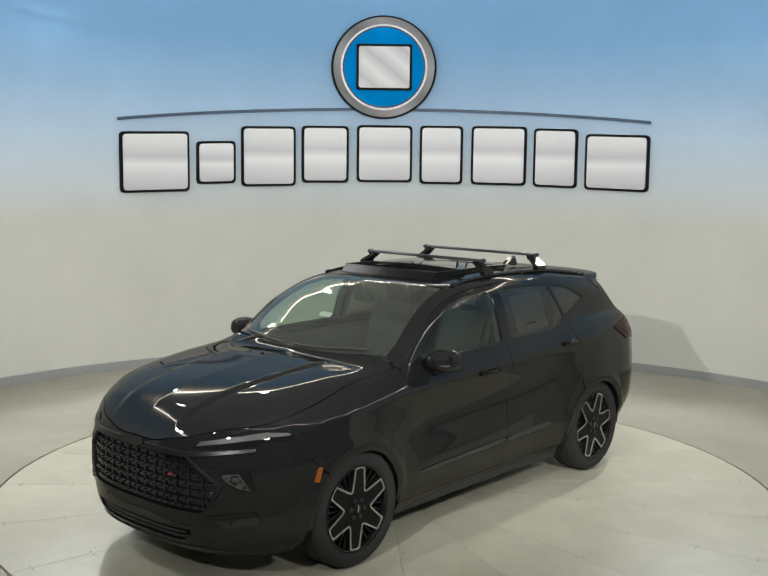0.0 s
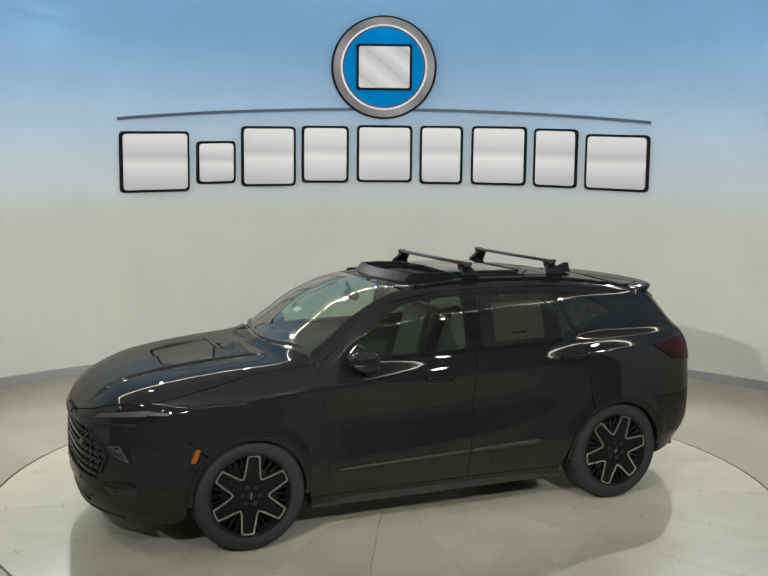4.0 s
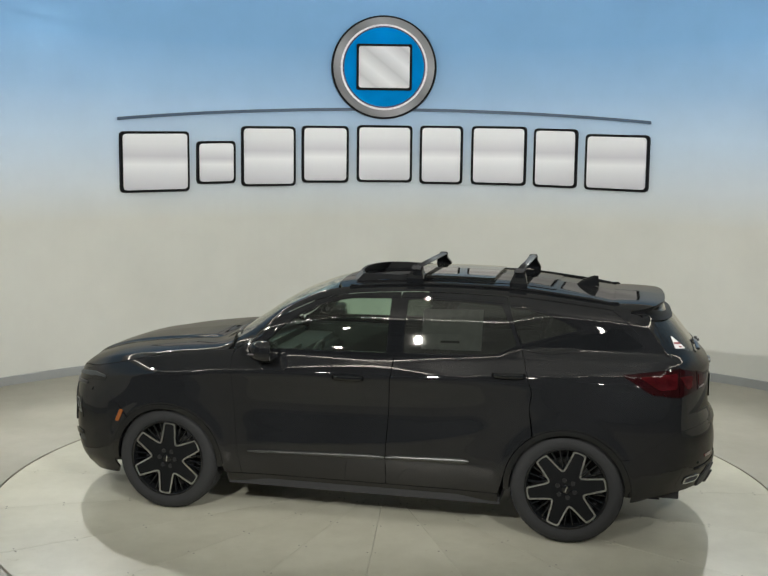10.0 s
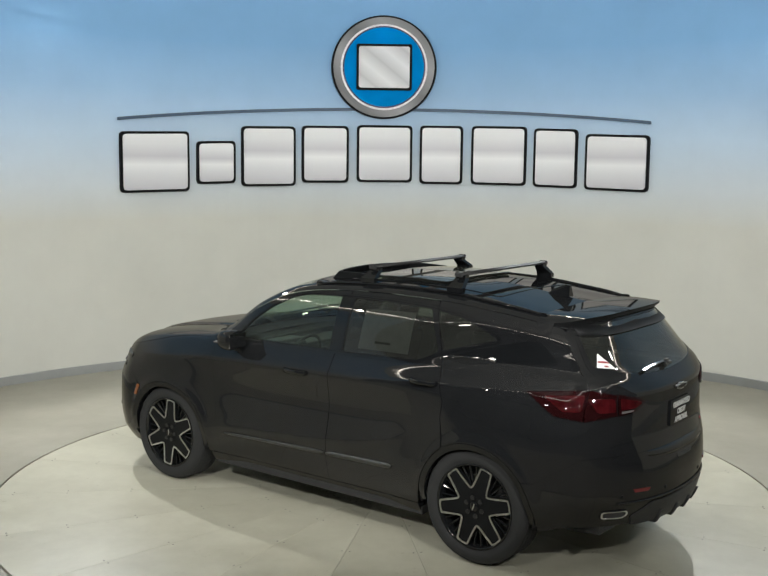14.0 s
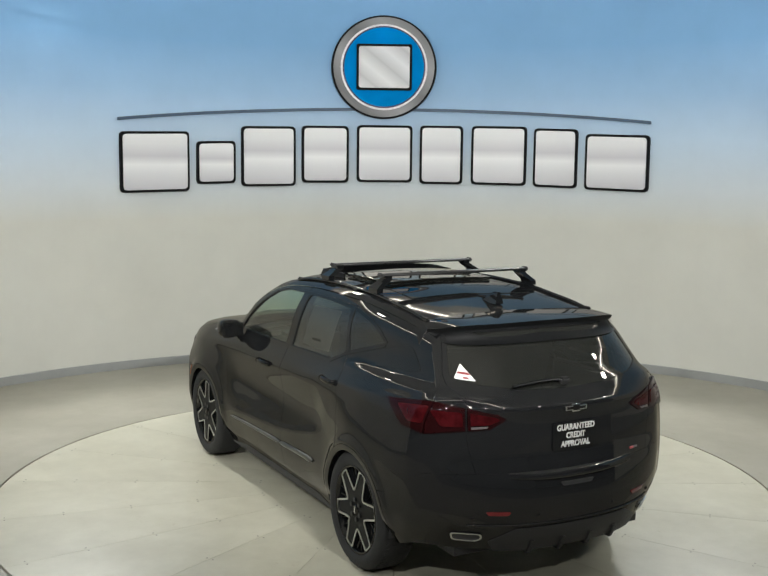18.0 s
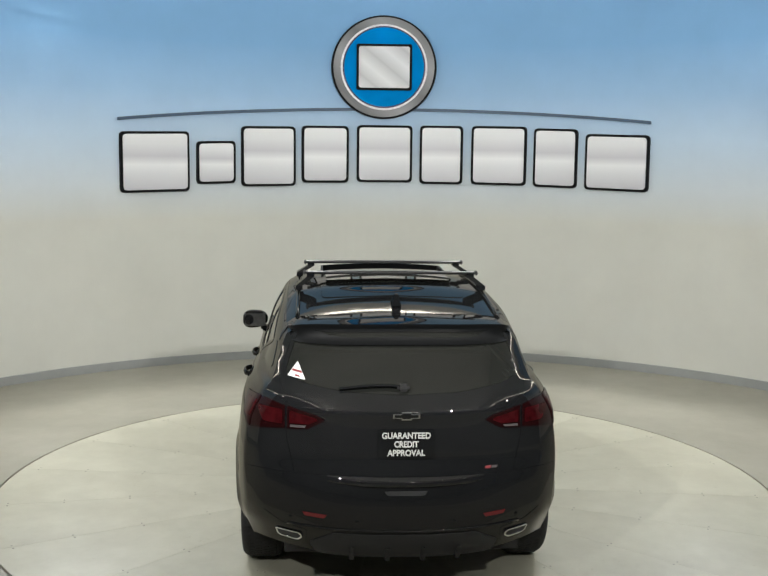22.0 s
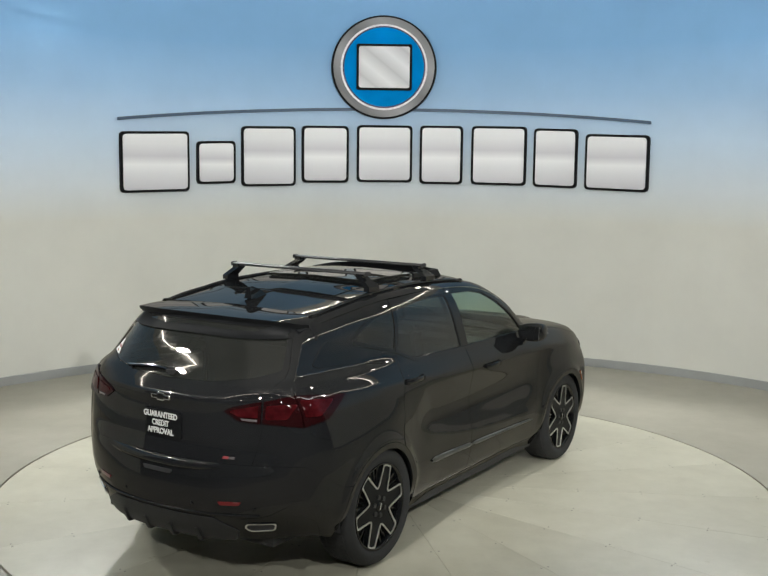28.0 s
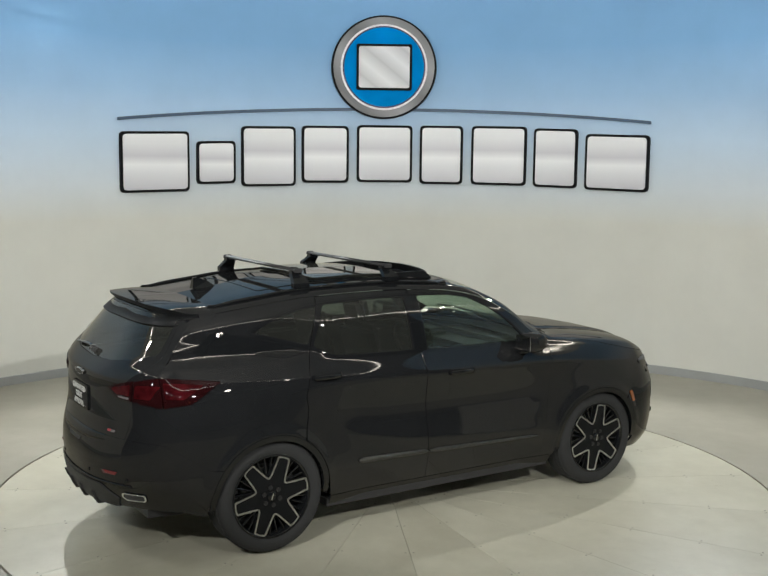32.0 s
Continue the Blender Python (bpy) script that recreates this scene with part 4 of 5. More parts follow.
def build_wheel():
    vs, fs = lathe([(0.274, -0.020), (0.278, -0.006), (0.270, -0.004), (0.262, -0.014), (0.252, -0.060), (0.240, -0.150), (0.244, -0.215)])
    wheel = mesh_object("wheel", vs, fs, GLOSS, CAR, "black alloy wheel with machined six-arm outline")
    vs, fs = lathe([(0.276, -0.012), (0.292, 0.000), (0.318, 0.006), (0.345, 0.002), (0.362, -0.012), (0.372, -0.030), (0.3755, -0.060), (0.3765, -0.125), (0.3755, -0.190), (0.372, -0.218), (0.360, -0.240), (0.330, -0.250), (0.276, -0.232)], 72)
    mesh_object("tyre", vs, fs, RUBBER, wheel, "black rubber tyre")
    bm = bmesh.new()
    for k in range(4):
        for i in range(72):
            a = 2 * math.pi * (i + 0.5 * (k % 2)) / 72
            m = Matrix.Rotation(-a, 4, "Y") @ Matrix.Translation((0.3755, -0.058 - 0.045 * k, 0)) @ Matrix.Rotation(radians(18), 4, "X")
            box(bm, (0, 0, 0), (0.006, 0.034, 0.024), m)
    part("tread", bm, RUBBER, wheel)
    vs, fs = lathe([(0.0, -0.120), (0.168, -0.120), (0.172, -0.126), (0.172, -0.140), (0.0, -0.141)], 40)
    mesh_object("brake_disc", vs, fs, DISC, wheel, "bare steel brake disc", smooth=False)
    bm = bmesh.new()
    slab(bm, [(0.10 * math.cos(radians(a)), 0.10 * math.sin(radians(a))) for a in range(20, -61, -10)] + [(0.185 * math.cos(radians(a)), 0.185 * math.sin(radians(a))) for a in range(-60, 21, 10)], -0.150, -0.085)
    part("brake_caliper", bm, SATIN, wheel, "grey brake caliper")
    vs, fs = lathe([(0.0, -0.165), (0.243, -0.170)], 40)
    mesh_object("dust_shield", vs, fs, MATT, wheel)
    pts = star()
    bm = bmesh.new()
    slab(bm, pts, -0.048, -0.016)
    part("spoke_star", bm, SHADE, wheel)
    bm = bmesh.new()
    band(bm, pts, 0.0108, -0.016, -0.0105)
    part("machined_edge", bm, MACHINED, wheel, "bright machined outline of the spokes")
    for k in range(6):
        for d in (-12, 0, 12):
            a0, a1 = radians(60 * k + 30 + d * 0.4), radians(60 * k + 30 + d)
            bm = bmesh.new()
            bar(bm, (0.10 * math.cos(a0), -0.052, 0.10 * math.sin(a0)), (0.258 * math.cos(a1), -0.034, 0.258 * math.sin(a1)), 0.0075, 6)
            part("thin_spoke", bm, GLOSS, wheel)
        a = radians(60 * k + 30)
        bm = bmesh.new()
        bar(bm, (0.06 * math.cos(a), -0.03, 0.06 * math.sin(a)), (0.06 * math.cos(a), -0.006, 0.06 * math.sin(a)), 0.0155, 8)
        part("wheel_nut", bm, BARGREY, wheel)
    vs, fs = lathe([(0.0, -0.006), (0.026, -0.007), (0.032, -0.011), (0.034, -0.018)], 24)
    mesh_object("centre_cap", vs, fs, GLOSS, wheel)
    bm = bmesh.new()
    slab(bm, [(-0.022, -0.004), (0.022, -0.004), (0.022, 0.004), (-0.022, 0.004)], -0.006, -0.0035)
    part("cap_badge", bm, CHROME, wheel, "small bright badge")
    return wheel


WHEEL_Y = 0.953
wheel = build_wheel()
for i, (k, side, a) in enumerate((("front", 1, 95), ("rear", 1, 109), ("front", -1, 100), ("rear", -1, 110))):
    x, z = HUB[k]
    m = pose(x, side * WHEEL_Y, z + 0.009, 0, 0, 0 if side > 0 else 180) @ Matrix.Rotation(radians(-a), 4, "Y")
    if i:
        copy_thing(wheel, m)
    else:
        wheel.matrix_basis = m


def tube_part(name, pts, r, mat, parent=None, label="", sides=8, flat=1.0):
    """One tube swept along a line of points."""
    P = [Vector(p) for p in pts]
    vs, fs = [], []
    for i, p in enumerate(P):
        d = (P[min(i + 1, len(P) - 1)] - P[max(i - 1, 0)]).normalized()
        u = d.cross(Vector((0, 0, 1)))
        u = u.normalized() if u.length > 1e-4 else Vector((1, 0, 0))
        w = u.cross(d)
        for k in range(sides):
            a = 2 * math.pi * k / sides
            vs.append(p + u * r * math.cos(a) + w * r * flat * math.sin(a))
    n = len(P)
    for i in range(n - 1):
        fs += [(i * sides + k, i * sides + (k + 1) % sides, (i + 1) * sides + (k + 1) % sides, (i + 1) * sides + k) for k in range(sides)]
    fs += [tuple(range(sides))[::-1], tuple((n - 1) * sides + k for k in range(sides))]
    return mesh_object(name, vs, fs, mat, parent or CAR, label, smooth=sides > 8)


def build_underside():
    bm = bmesh.new()
    box(bm, (0, 0, 0.235), (1.96, 1.72, 0.05))
    box(bm, (0, 0, 0.30), (4.1, 1.20, 0.10))
    box(bm, (1.98, 0, 0.30), (0.30, 1.40, 0.08))
    box(bm, (-2.0, 0, 0.33), (0.34, 1.36, 0.08))
    box(bm, (1.43, 0, 0.62), (1.2, 1.20, 0.6))
    box(bm, (-1.5, 0, 0.62), (1.1, 1.20, 0.6))
    part("underbody", bm, MATT, CAR, "dark underbody")
    for s in (1, -1):
        for k, (hx, hz) in HUB.items():
            vs, fs = [], []
            for i in range(25):
                a = radians(-6 + 192 * i / 24)
                for y in (0.60, 0.93):
                    vs.append((hx + 0.415 * math.cos(a), s * y, hz + 0.415 * math.sin(a)))
            for i in range(24):
                fs.append((2 * i, 2 * i + 1, 2 * i + 3, 2 * i + 2))
            o = len(vs)
            vs.append((hx, s * 0.60, hz))
            fs += [(2 * i, 2 * i + 2, o) for i in range(24)]
            mesh_object("wheel_liner", vs, fs, MATT, CAR)


def build_cabin():
    bm = bmesh.new()
    box(bm, (-0.35, 0, 0.55), (3.0, 1.56, 0.06))
    part("cabin_floor", bm, CABIN, CAR)
    bm = bmesh.new()
    box(bm, (0.98, 0, 0.92), (0.30, 1.50, 0.42), bevel=0.06)
    box(bm, (0.75, 0, 1.02), (0.34, 1.46, 0.14), bevel=0.05)
    box(bm, (0.70, 0.38, 1.10), (0.20, 0.34, 0.09), bevel=0.03)
    part("dashboard", bm, CABIN, CAR, "black soft-touch dashboard")
    vs, fs = [], []
    for i in range(32):
        a = 2 * math.pi * i / 32
        for k in range(6):
            b = 2 * math.pi * k / 6
            r = 0.18 + 0.014 * math.cos(b)
            vs.append((0.014 * math.sin(b), r * math.cos(a), r * math.sin(a)))
    for i in range(32):
        for k in range(6):
            fs.append((6 * i + k, 6 * i + (k + 1) % 6, 6 * ((i + 1) % 32) + (k + 1) % 6, 6 * ((i + 1) % 32) + k))
    w = mesh_object("steering_wheel", vs, fs, CABIN, CAR)
    w.matrix_basis = pose(0.50, 0.38, 1.03, 0, -22, 0)
    for s in (1, -1):
        bm = bmesh.new()
        box(bm, (0.02, s * 0.37, 0.74), (0.52, 0.50, 0.16), bevel=0.05)
        box(bm, (0, 0, 0.32), (0.13, 0.50, 0.64), pose(-0.26, s * 0.37, 0.76, 0, -16, 0), bevel=0.05)
        box(bm, (0, 0, 0.74), (0.10, 0.26, 0.18), pose(-0.26, s * 0.37, 0.76, 0, -16, 0), bevel=0.04)
        part("front_seat", bm, SEAT, CAR, "grey seat with headrest")
    bm = bmesh.new()
    box(bm, (-0.85, 0, 0.76), (0.50, 1.30, 0.16), bevel=0.05)
    box(bm, (0, 0, 0.30), (0.14, 1.30, 0.60), pose(-1.12, 0, 0.80, 0, -18, 0), bevel=0.05)
    for y in (-0.42, 0.0, 0.42):
        box(bm, (0, y, 0.66), (0.09, 0.26, 0.15), pose(-1.12, 0, 0.80, 0, -18, 0), bevel=0.03)
    part("rear_bench", bm, SEAT, CAR, "grey rear bench with headrests")
    bm = bmesh.new()
    box(bm, (-1.65, 0, 0.80), (0.86, 1.20, 0.06))
    box(bm, (-0.35, 0, 0.86), (2.1, 0.18, 0.22), bevel=0.04)
    part("cargo_floor", bm, CABIN, CAR)
    for s in (1, -1):
        bm = bmesh.new()
        box(bm, (-0.1, s * 0.84, 0.86), (2.0, 0.05, 0.58), bevel=0.02)
        box(bm, (-1.65, s * 0.76, 0.86), (0.9, 0.05, 0.62), bevel=0.02)
        part("door_lining", bm, CABIN, CAR)
        panel("centre_pillar", CABIN, [(-0.19, 1.22), (-0.205, 1.60), (-0.285, 1.60), (-0.285, 1.22)], out=-0.012, depth=0.05, side=s)
    lining = [(0.20, 0.57), (-1.80, 0.52), (-1.80, -0.52), (0.20, -0.57)]
    hole = [(0.15, 0.43), (-0.27, 0.43), (-0.27, -0.43), (0.15, -0.43)]
    panel("headlining", CABIN, lining, [hole], where="top", out=-0.03, depth=0.02, step=0.12)
    bm = bmesh.new()
    box(bm, (0.36, 0, 1.53), (0.03, 0.24, 0.07), bevel=0.012)
    bar(bm, (0.37, 0, 1.56), (0.40, 0, 1.63), 0.012)
    part("inside_mirror", bm, CABIN, CAR)
    panel("windscreen_label", WHITE, [(0.825, -0.03), (0.785, -0.03), (0.785, 0.08), (0.825, 0.08)], where="top", out=-0.010, depth=0.0, label="small white label inside the windscreen")
    panel("window_label", WHITE, [(-0.42, 1.265), (-0.42, 1.525), (-0.83, 1.535), (-0.83, 1.27)], out=-0.012, depth=0.001, label="white price sheet inside the rear door glass")
    panel("label_print", CABIN, [(-0.55, 1.31), (-0.55, 1.325), (-0.68, 1.327), (-0.68, 1.312)], out=-0.0105, depth=0.0)


def build_sides():
    for s in (1, -1):
        for x0, x1 in ((0.815, -0.182), (-0.194, -0.775)):
            vs, fs, n = [], [], 24
            for i in range(n + 1):
                x = x0 + (x1 - x0) * i / n
                mid, half = 0.477 + 0.025 * (0.81 - x) / 1.0, (0.008 + 0.007 * (0.815 - x)) * min(1.0, (i + 0.6) / 2, (n - i + 0.6) / 2)
                for dz, o in ((-1.0, 0.0), (-0.9, 0.010), (0.0, 0.0135), (0.9, 0.010), (1.0, 0.0)):
                    vs.append((x, s * (float(side_y(x, mid + dz * half)[0]) + o), mid + dz * half))
            for i in range(n):
                for k in range(4):
                    q = (5 * i + k, 5 * i + k + 1, 5 * i + 6 + k, 5 * i + 5 + k)
                    fs.append(q if s < 0 else q[::-1])
            mesh_object("side_moulding", vs, fs, MOULDING, CAR, "dark chrome lower door strip")
        # window surrounds
        belt = [(0.76, 1.195), (0.75, 1.209), (0.3, 1.2165), (-0.18, 1.224), (-0.9, 1.240), (-1.09, 1.31), (-1.20, 1.341), (-1.485, 1.418), (-1.485, 1.406), (-1.20, 1.327), (-1.09, 1.296), (-0.92, 1.224), (-0.18, 1.209), (0.3, 1.201)]
        panel("belt_trim", GLOSS, belt, side=s, out=0.004, depth=0.006, step=0.05, label="dark chrome window trim")
        top = [(0.755, 1.214), (0.605, 1.362), (0.452, 1.474), (0.28, 1.555), (0.10, 1.589), (-0.30, 1.600), (-0.62, 1.600), (-0.96, 1.584), (-1.12, 1.564), (-1.255, 1.536), (-1.39, 1.485), (-1.49, 1.428)]
        top = top + [(x - 0.006, z + 0.009) for x, z in top[::-1]]
        panel("frame_trim", GLOSS, top, side=s, out=0.004, depth=0.006, step=0.05)
        panel("pillar_trim", GLOSS, [(-0.187, 1.226), (-0.193, 1.588), (-0.290, 1.588), (-0.288, 1.230)], side=s, out=0.003, depth=0.006)
        panel("pillar_garnish", GLOSS, rounded([(-1.13, 1.285), (-1.30, 1.345), (-1.46, 1.388), (-1.72, 1.452), (-1.77, 1.438), (-1.90, 1.335), (-1.86, 1.318), (-1.55, 1.300), (-1.28, 1.262)], 0.02), side=s, out=0.004, depth=0.006, label="gloss black rear pillar panel")
        panel("side_marker", AMBER, rounded([(1.792, 0.725), (1.764, 0.720), (1.798, 0.635), (1.828, 0.640)], 0.008), side=s, out=0.008, depth=0.01, label="amber side marker lamp")
        # handles
        for x, z in ((0.075, 1.052), (-1.03, 1.128)):
            y = float(side_y(x, z)[0]) - 0.006
            h = tube_part("door_handle", [(x - 0.105, s * (y + 0.004), z), (x - 0.085, s * (y + 0.028), z), (x - 0.03, s * (y + 0.038), z + 0.002), (x + 0.03, s * (y + 0.038), z + 0.002), (x + 0.085, s * (y + 0.028), z), (x + 0.105, s * (y + 0.004), z)], 0.012, GLOSS, label="gloss black door handle", sides=12, flat=1.5)
            panel("handle_cup", GLOSS, rounded([(x - 0.085, z - 0.032), (x + 0.085, z - 0.032), (x + 0.085, z + 0.030), (x - 0.085, z + 0.030)], 0.028), out=0.002, depth=0.004, step=0.03, parent=h, side=s)
        # mirror
        r = bmesh.new()
        q = bmesh.ops.create_uvsphere(r, u_segments=24, v_segments=14, radius=1.0)
        for v in q["verts"]:
            x, y, z = v.co
            k = [math.copysign(abs(c) ** 0.74, c) for c in (x, y, z)]
            front = 0.13 if k[0] > 0 else 0.05
            v.co = (0.645 + front * k[0] - 0.02 * k[1], s * 1.0 + 0.102 * k[1], 1.220 + 0.072 * k[2] * (1 + 0.12 * k[1] * s))
        mir = part("mirror", r, PAINT, CAR, "black door mirror", smooth=True)
        bm = bmesh.new()
        box(bm, (0.596, s * 1.0, 1.220), (0.006, 0.17, 0.105), bevel=0.002)
        part("mirror_glass", bm, CHROME, mir)
        bm = bmesh.new()
        box(bm, (0.735, s * 1.05, 1.205), (0.050, 0.085, 0.009), bevel=0.003)
        part("turn_lamp", bm, LENS, mir, "clear turn signal strip")
        bm = bmesh.new()
        box(bm, (0.66, s * 0.905, 1.145), (0.11, 0.10, 0.045), bevel=0.015)
        part("mirror_foot", bm, GLOSS, mir)


def build_roof():
    for s in (1, -1):
        xs = np.linspace(0.13, -1.72, 22)
        pts = []
        for i, x in enumerate(xs):
            e = min(i, 21 - i)
            lift = (0.0, 0.007, 0.011)[min(e, 2)]
            pts.append((float(x), s * (float(curve(LINES[7][0], x)) + 0.015), float(curve(LINES[7][1], x)) + lift - 0.005))
        tube_part("roof_rail", pts, 0.012, GLOSS, label="gloss black roof rail", sides=10)
        for x in (0.11, -0.78, -1.70):
            bm = bmesh.new()
            box(bm, (x, s * (float(curve(LINES[7][0], x)) + 0.015), float(curve(LINES[7][1], x)) - 0.002), (0.07, 0.024, 0.034), bevel=0.008)
            part("rail_foot", bm, GLOSS, CAR)
    for x in (-0.325, -1.05):
        z0 = float(curve(LINES[7][1], x)) + 0.03
        rack = tube_part("crossbar", [(x, -0.575, 1.795), (x, 0.575, 1.795)], 0.028, BARGREY, label="dark grey aerofoil roof crossbar", sides=12, flat=0.42)
        for s in (1, -1):
            bm = bmesh.new()
            y = s * (float(curve(LINES[7][0], x)) + 0.012)
            box(bm, (x, s * 0.535, 1.782), (0.075, 0.05, 0.022))
            box(bm, (x, y, z0), (0.12, 0.045, 0.03))
            bmesh.ops.bridge_loops(bm, edges=[e for e in bm.edges if all(abs(v.co.z - 1.771) < 1e-3 for v in e.verts) or all(abs(v.co.z - (z0 + 0.015)) < 1e-3 for v in e.verts)])
            part("rack_foot", bm, GLOSS, rack, "black roof rack foot")
            bm = bmesh.new()
            box(bm, (x, s * 0.578, 1.795), (0.066, 0.018, 0.030), bevel=0.006)
            part("end_cap", bm, MATT, rack)
    panel("sunroof_glass", DARKGLASS, rounded([(-0.24, 0.43), (-0.86, 0.43), (-0.86, -0.43), (-0.24, -0.43)], 0.04), where="top", out=0.028, depth=0.016, step=0.07, label="dark sunroof glass slid back")
    panel("rear_roof_glass", GLOSS, rounded([(-0.70, 0.47), (-1.30, 0.46), (-1.30, -0.46), (-0.70, -0.47)], 0.05), where="top", out=0.004, depth=0.01, step=0.07, label="dark fixed roof glass")
    bm = bmesh.new()
    n = 12
    rows = []
    for i in range(n + 1):
        y = -0.46 + 0.92 * i / n
        x = 0.235 - 0.09 * (y / 0.46) ** 2
        zb = float(top_z(x, y)[0])
        rows.append([bm.verts.new(c) for c in ((x, y, zb - 0.004), (x - 0.055, y * 0.99, zb + 0.056), (x - 0.074, y * 0.99, zb + 0.056), (x - 0.03, y, zb - 0.004))])
    for a, b in zip(rows, rows[1:]):
        for k in range(3):
            bm.faces.new((a[k], a[k + 1], b[k + 1], b[k]))
    bm.faces.new(rows[0])
    bm.faces.new(rows[-1][::-1])
    hoop = part("wind_deflector", bm, SHADE, CAR, "raised black mesh wind deflector")
    for s in (1, -1):
        bm = bmesh.new()
        za, zb = float(top_z(0.145, 0.45)[0]), float(top_z(-0.24, 0.45)[0])
        slab(bm, [(0.145, za - 0.004), (0.085, za + 0.056), (-0.05, za + 0.058), (-0.26, zb + 0.030), (-0.26, zb - 0.004), (-0.05, za + 0.016)], s * 0.446, s * 0.462)
        part("deflector_side", bm, SHADE, hoop, "black folding side net")
    bm = bmesh.new()
    pts = [(-1.40, 0.0), (-1.47, 0.05), (-1.545, 0.078), (-1.575, 0.076), (-1.585, 0.0)]
    z = float(top_z(-1.5, 0)[0]) - 0.004
    slab(bm, [(x, z + h) for x, h in pts], -0.012, 0.012)
    for v in bm.verts:
        v.co.y *= 2.6 if v.co.z < z + 0.02 else 0.8
    part("aerial_fin", bm, GLOSS, CAR, "shark fin aerial")
    # spoiler: top skin, lip, dark fascia down to the glass, closed at both ends
    edge_x = [(0, -2.05), (0.30, -2.04), (0.45, -2.015), (0.55, -1.985), (0.60, -1.96), (0.64, -1.91), (0.668, -1.81)]
    edge_z = [(0, 1.603), (0.45, 1.598), (0.60, 1.588), (0.668, 1.560)]
    top, fascia = [], []
    for i in range(33):
        u = -1 + i / 16
        y = 0.668 * math.sin(u * math.pi / 2)
        xt, zt = float(curve(edge_x, abs(y))), float(curve(edge_z, abs(y)))
        yf = 0.64 * math.sin(u * math.pi / 2)
        zf = float(top_z(-1.70, yf)[0]) + 0.004
        row = []
        for k in range(7):
            w = k / 6
            row.append((-1.70 + (xt + 1.70) * w, yf + (y - yf) * w, zf + (zt - zf) * w + 0.005 * math.sin(math.pi * w) * (1 - abs(u) ** 4)))
        top.append(row)
        zb = 1.488 + 0.010 * u**4
        xb = float(rear_x(0.635 * math.sin(u * math.pi / 2), zb)[0]) - 0.010
        fascia.append([(xt - 0.001, y, zt - 0.001), (xt + 0.002, y, zt - 0.016), (xt + 0.035, y * 0.99, zt - 0.042), (xb, y * 0.95, zb)])

    def lofted(name, rows, mat, parent, label=""):
        k = len(rows[0])
        fs = [(i * k + q, i * k + q + 1, (i + 1) * k + q + 1, (i + 1) * k + q) for i in range(len(rows) - 1) for q in range(k - 1)]
        ob = mesh_object(name, [v for r in rows for v in r], fs, mat, parent, label)
        return ob

    sp = lofted("spoiler", top, PAINT, CAR, "black roof spoiler")
    lofted("spoiler_fascia", fascia, SHADE, sp, "dark face under the spoiler lip")
    for s in (1, -1):
        e, f = top[-1 if s > 0 else 0], fascia[-1 if s > 0 else 0]

        def on_side(x, z):
            return (x, s * (float(side_y(x, z)[0]) + 0.004), z)

        vs = [e[0], e[2], e[4], e[6], f[1], on_side(-1.805, 1.468), on_side(-1.775, 1.495), on_side(-1.74, 1.525), on_side(-1.70, 1.552)]
        mesh_object("spoiler_end", vs, [(0, 1, 8), (1, 2, 7, 8), (2, 3, 6, 7), (3, 4, 5, 6)], PAINT, sp)
        low = [f[1], f[2], f[3], on_side(-1.805, 1.468)]
        mesh_object("spoiler_cheek", low, [(0, 1, 3), (1, 2, 3)], SHADE, sp, smooth=False)
    # wipers
    for y0, y1 in ((0.62, -0.02), (-0.10, -0.62)):
        pts = []
        for i in range(6):
            y = y0 + (y1 - y0) * i / 5
            x = 1.10 - 0.15 * (y / 0.735) ** 2 - 0.012
            pts.append((x, y, float(top_z(x, y)[0]) + 0.010))
        w = tube_part("wiper_blade", pts, 0.007, MATT)
        tube_part("wiper_arm", [(1.11, (y0 + y1) / 2 - 0.25, 1.20), pts[3]], 0.009, MATT, w)
    bm = bmesh.new()
    rows = []
    for i in range(13):
        y = -0.78 + 1.56 * i / 12
        t = abs(y) / 0.78
        rows.append([bm.verts.new(c) for c in ((1.16 - 0.15 * t**2, y, 1.185 - 0.02 * t), (0.99 - 0.13 * t**2, y, 1.165 - 0.01 * t))])
    for a, b in zip(rows, rows[1:]):
        bm.faces.new((a[0], a[1], b[1], b[0]))
    part("cowl_panel", bm, MATT, CAR)


def on_end(where, y, z, out=0.0):
    return ((float(front_x(y, z)[0]) + out) if where == "front" else (float(rear_x(y, z)[0]) - out), y, z)


def sensor_boss(where, y, z):
    """A small domed parking sensor in a bumper."""
    bm = bmesh.new()
    bmesh.ops.create_uvsphere(bm, u_segments=16, v_segments=8, radius=0.013)
    bmesh.ops.transform(bm, matrix=Matrix.Translation(on_end(where, y, z, 0.0)) @ Matrix.Diagonal((0.45, 1, 1, 1)), verts=bm.verts)
    part("parking_sensor", bm, GLOSS, CAR, "small round black parking sensor", smooth=True)


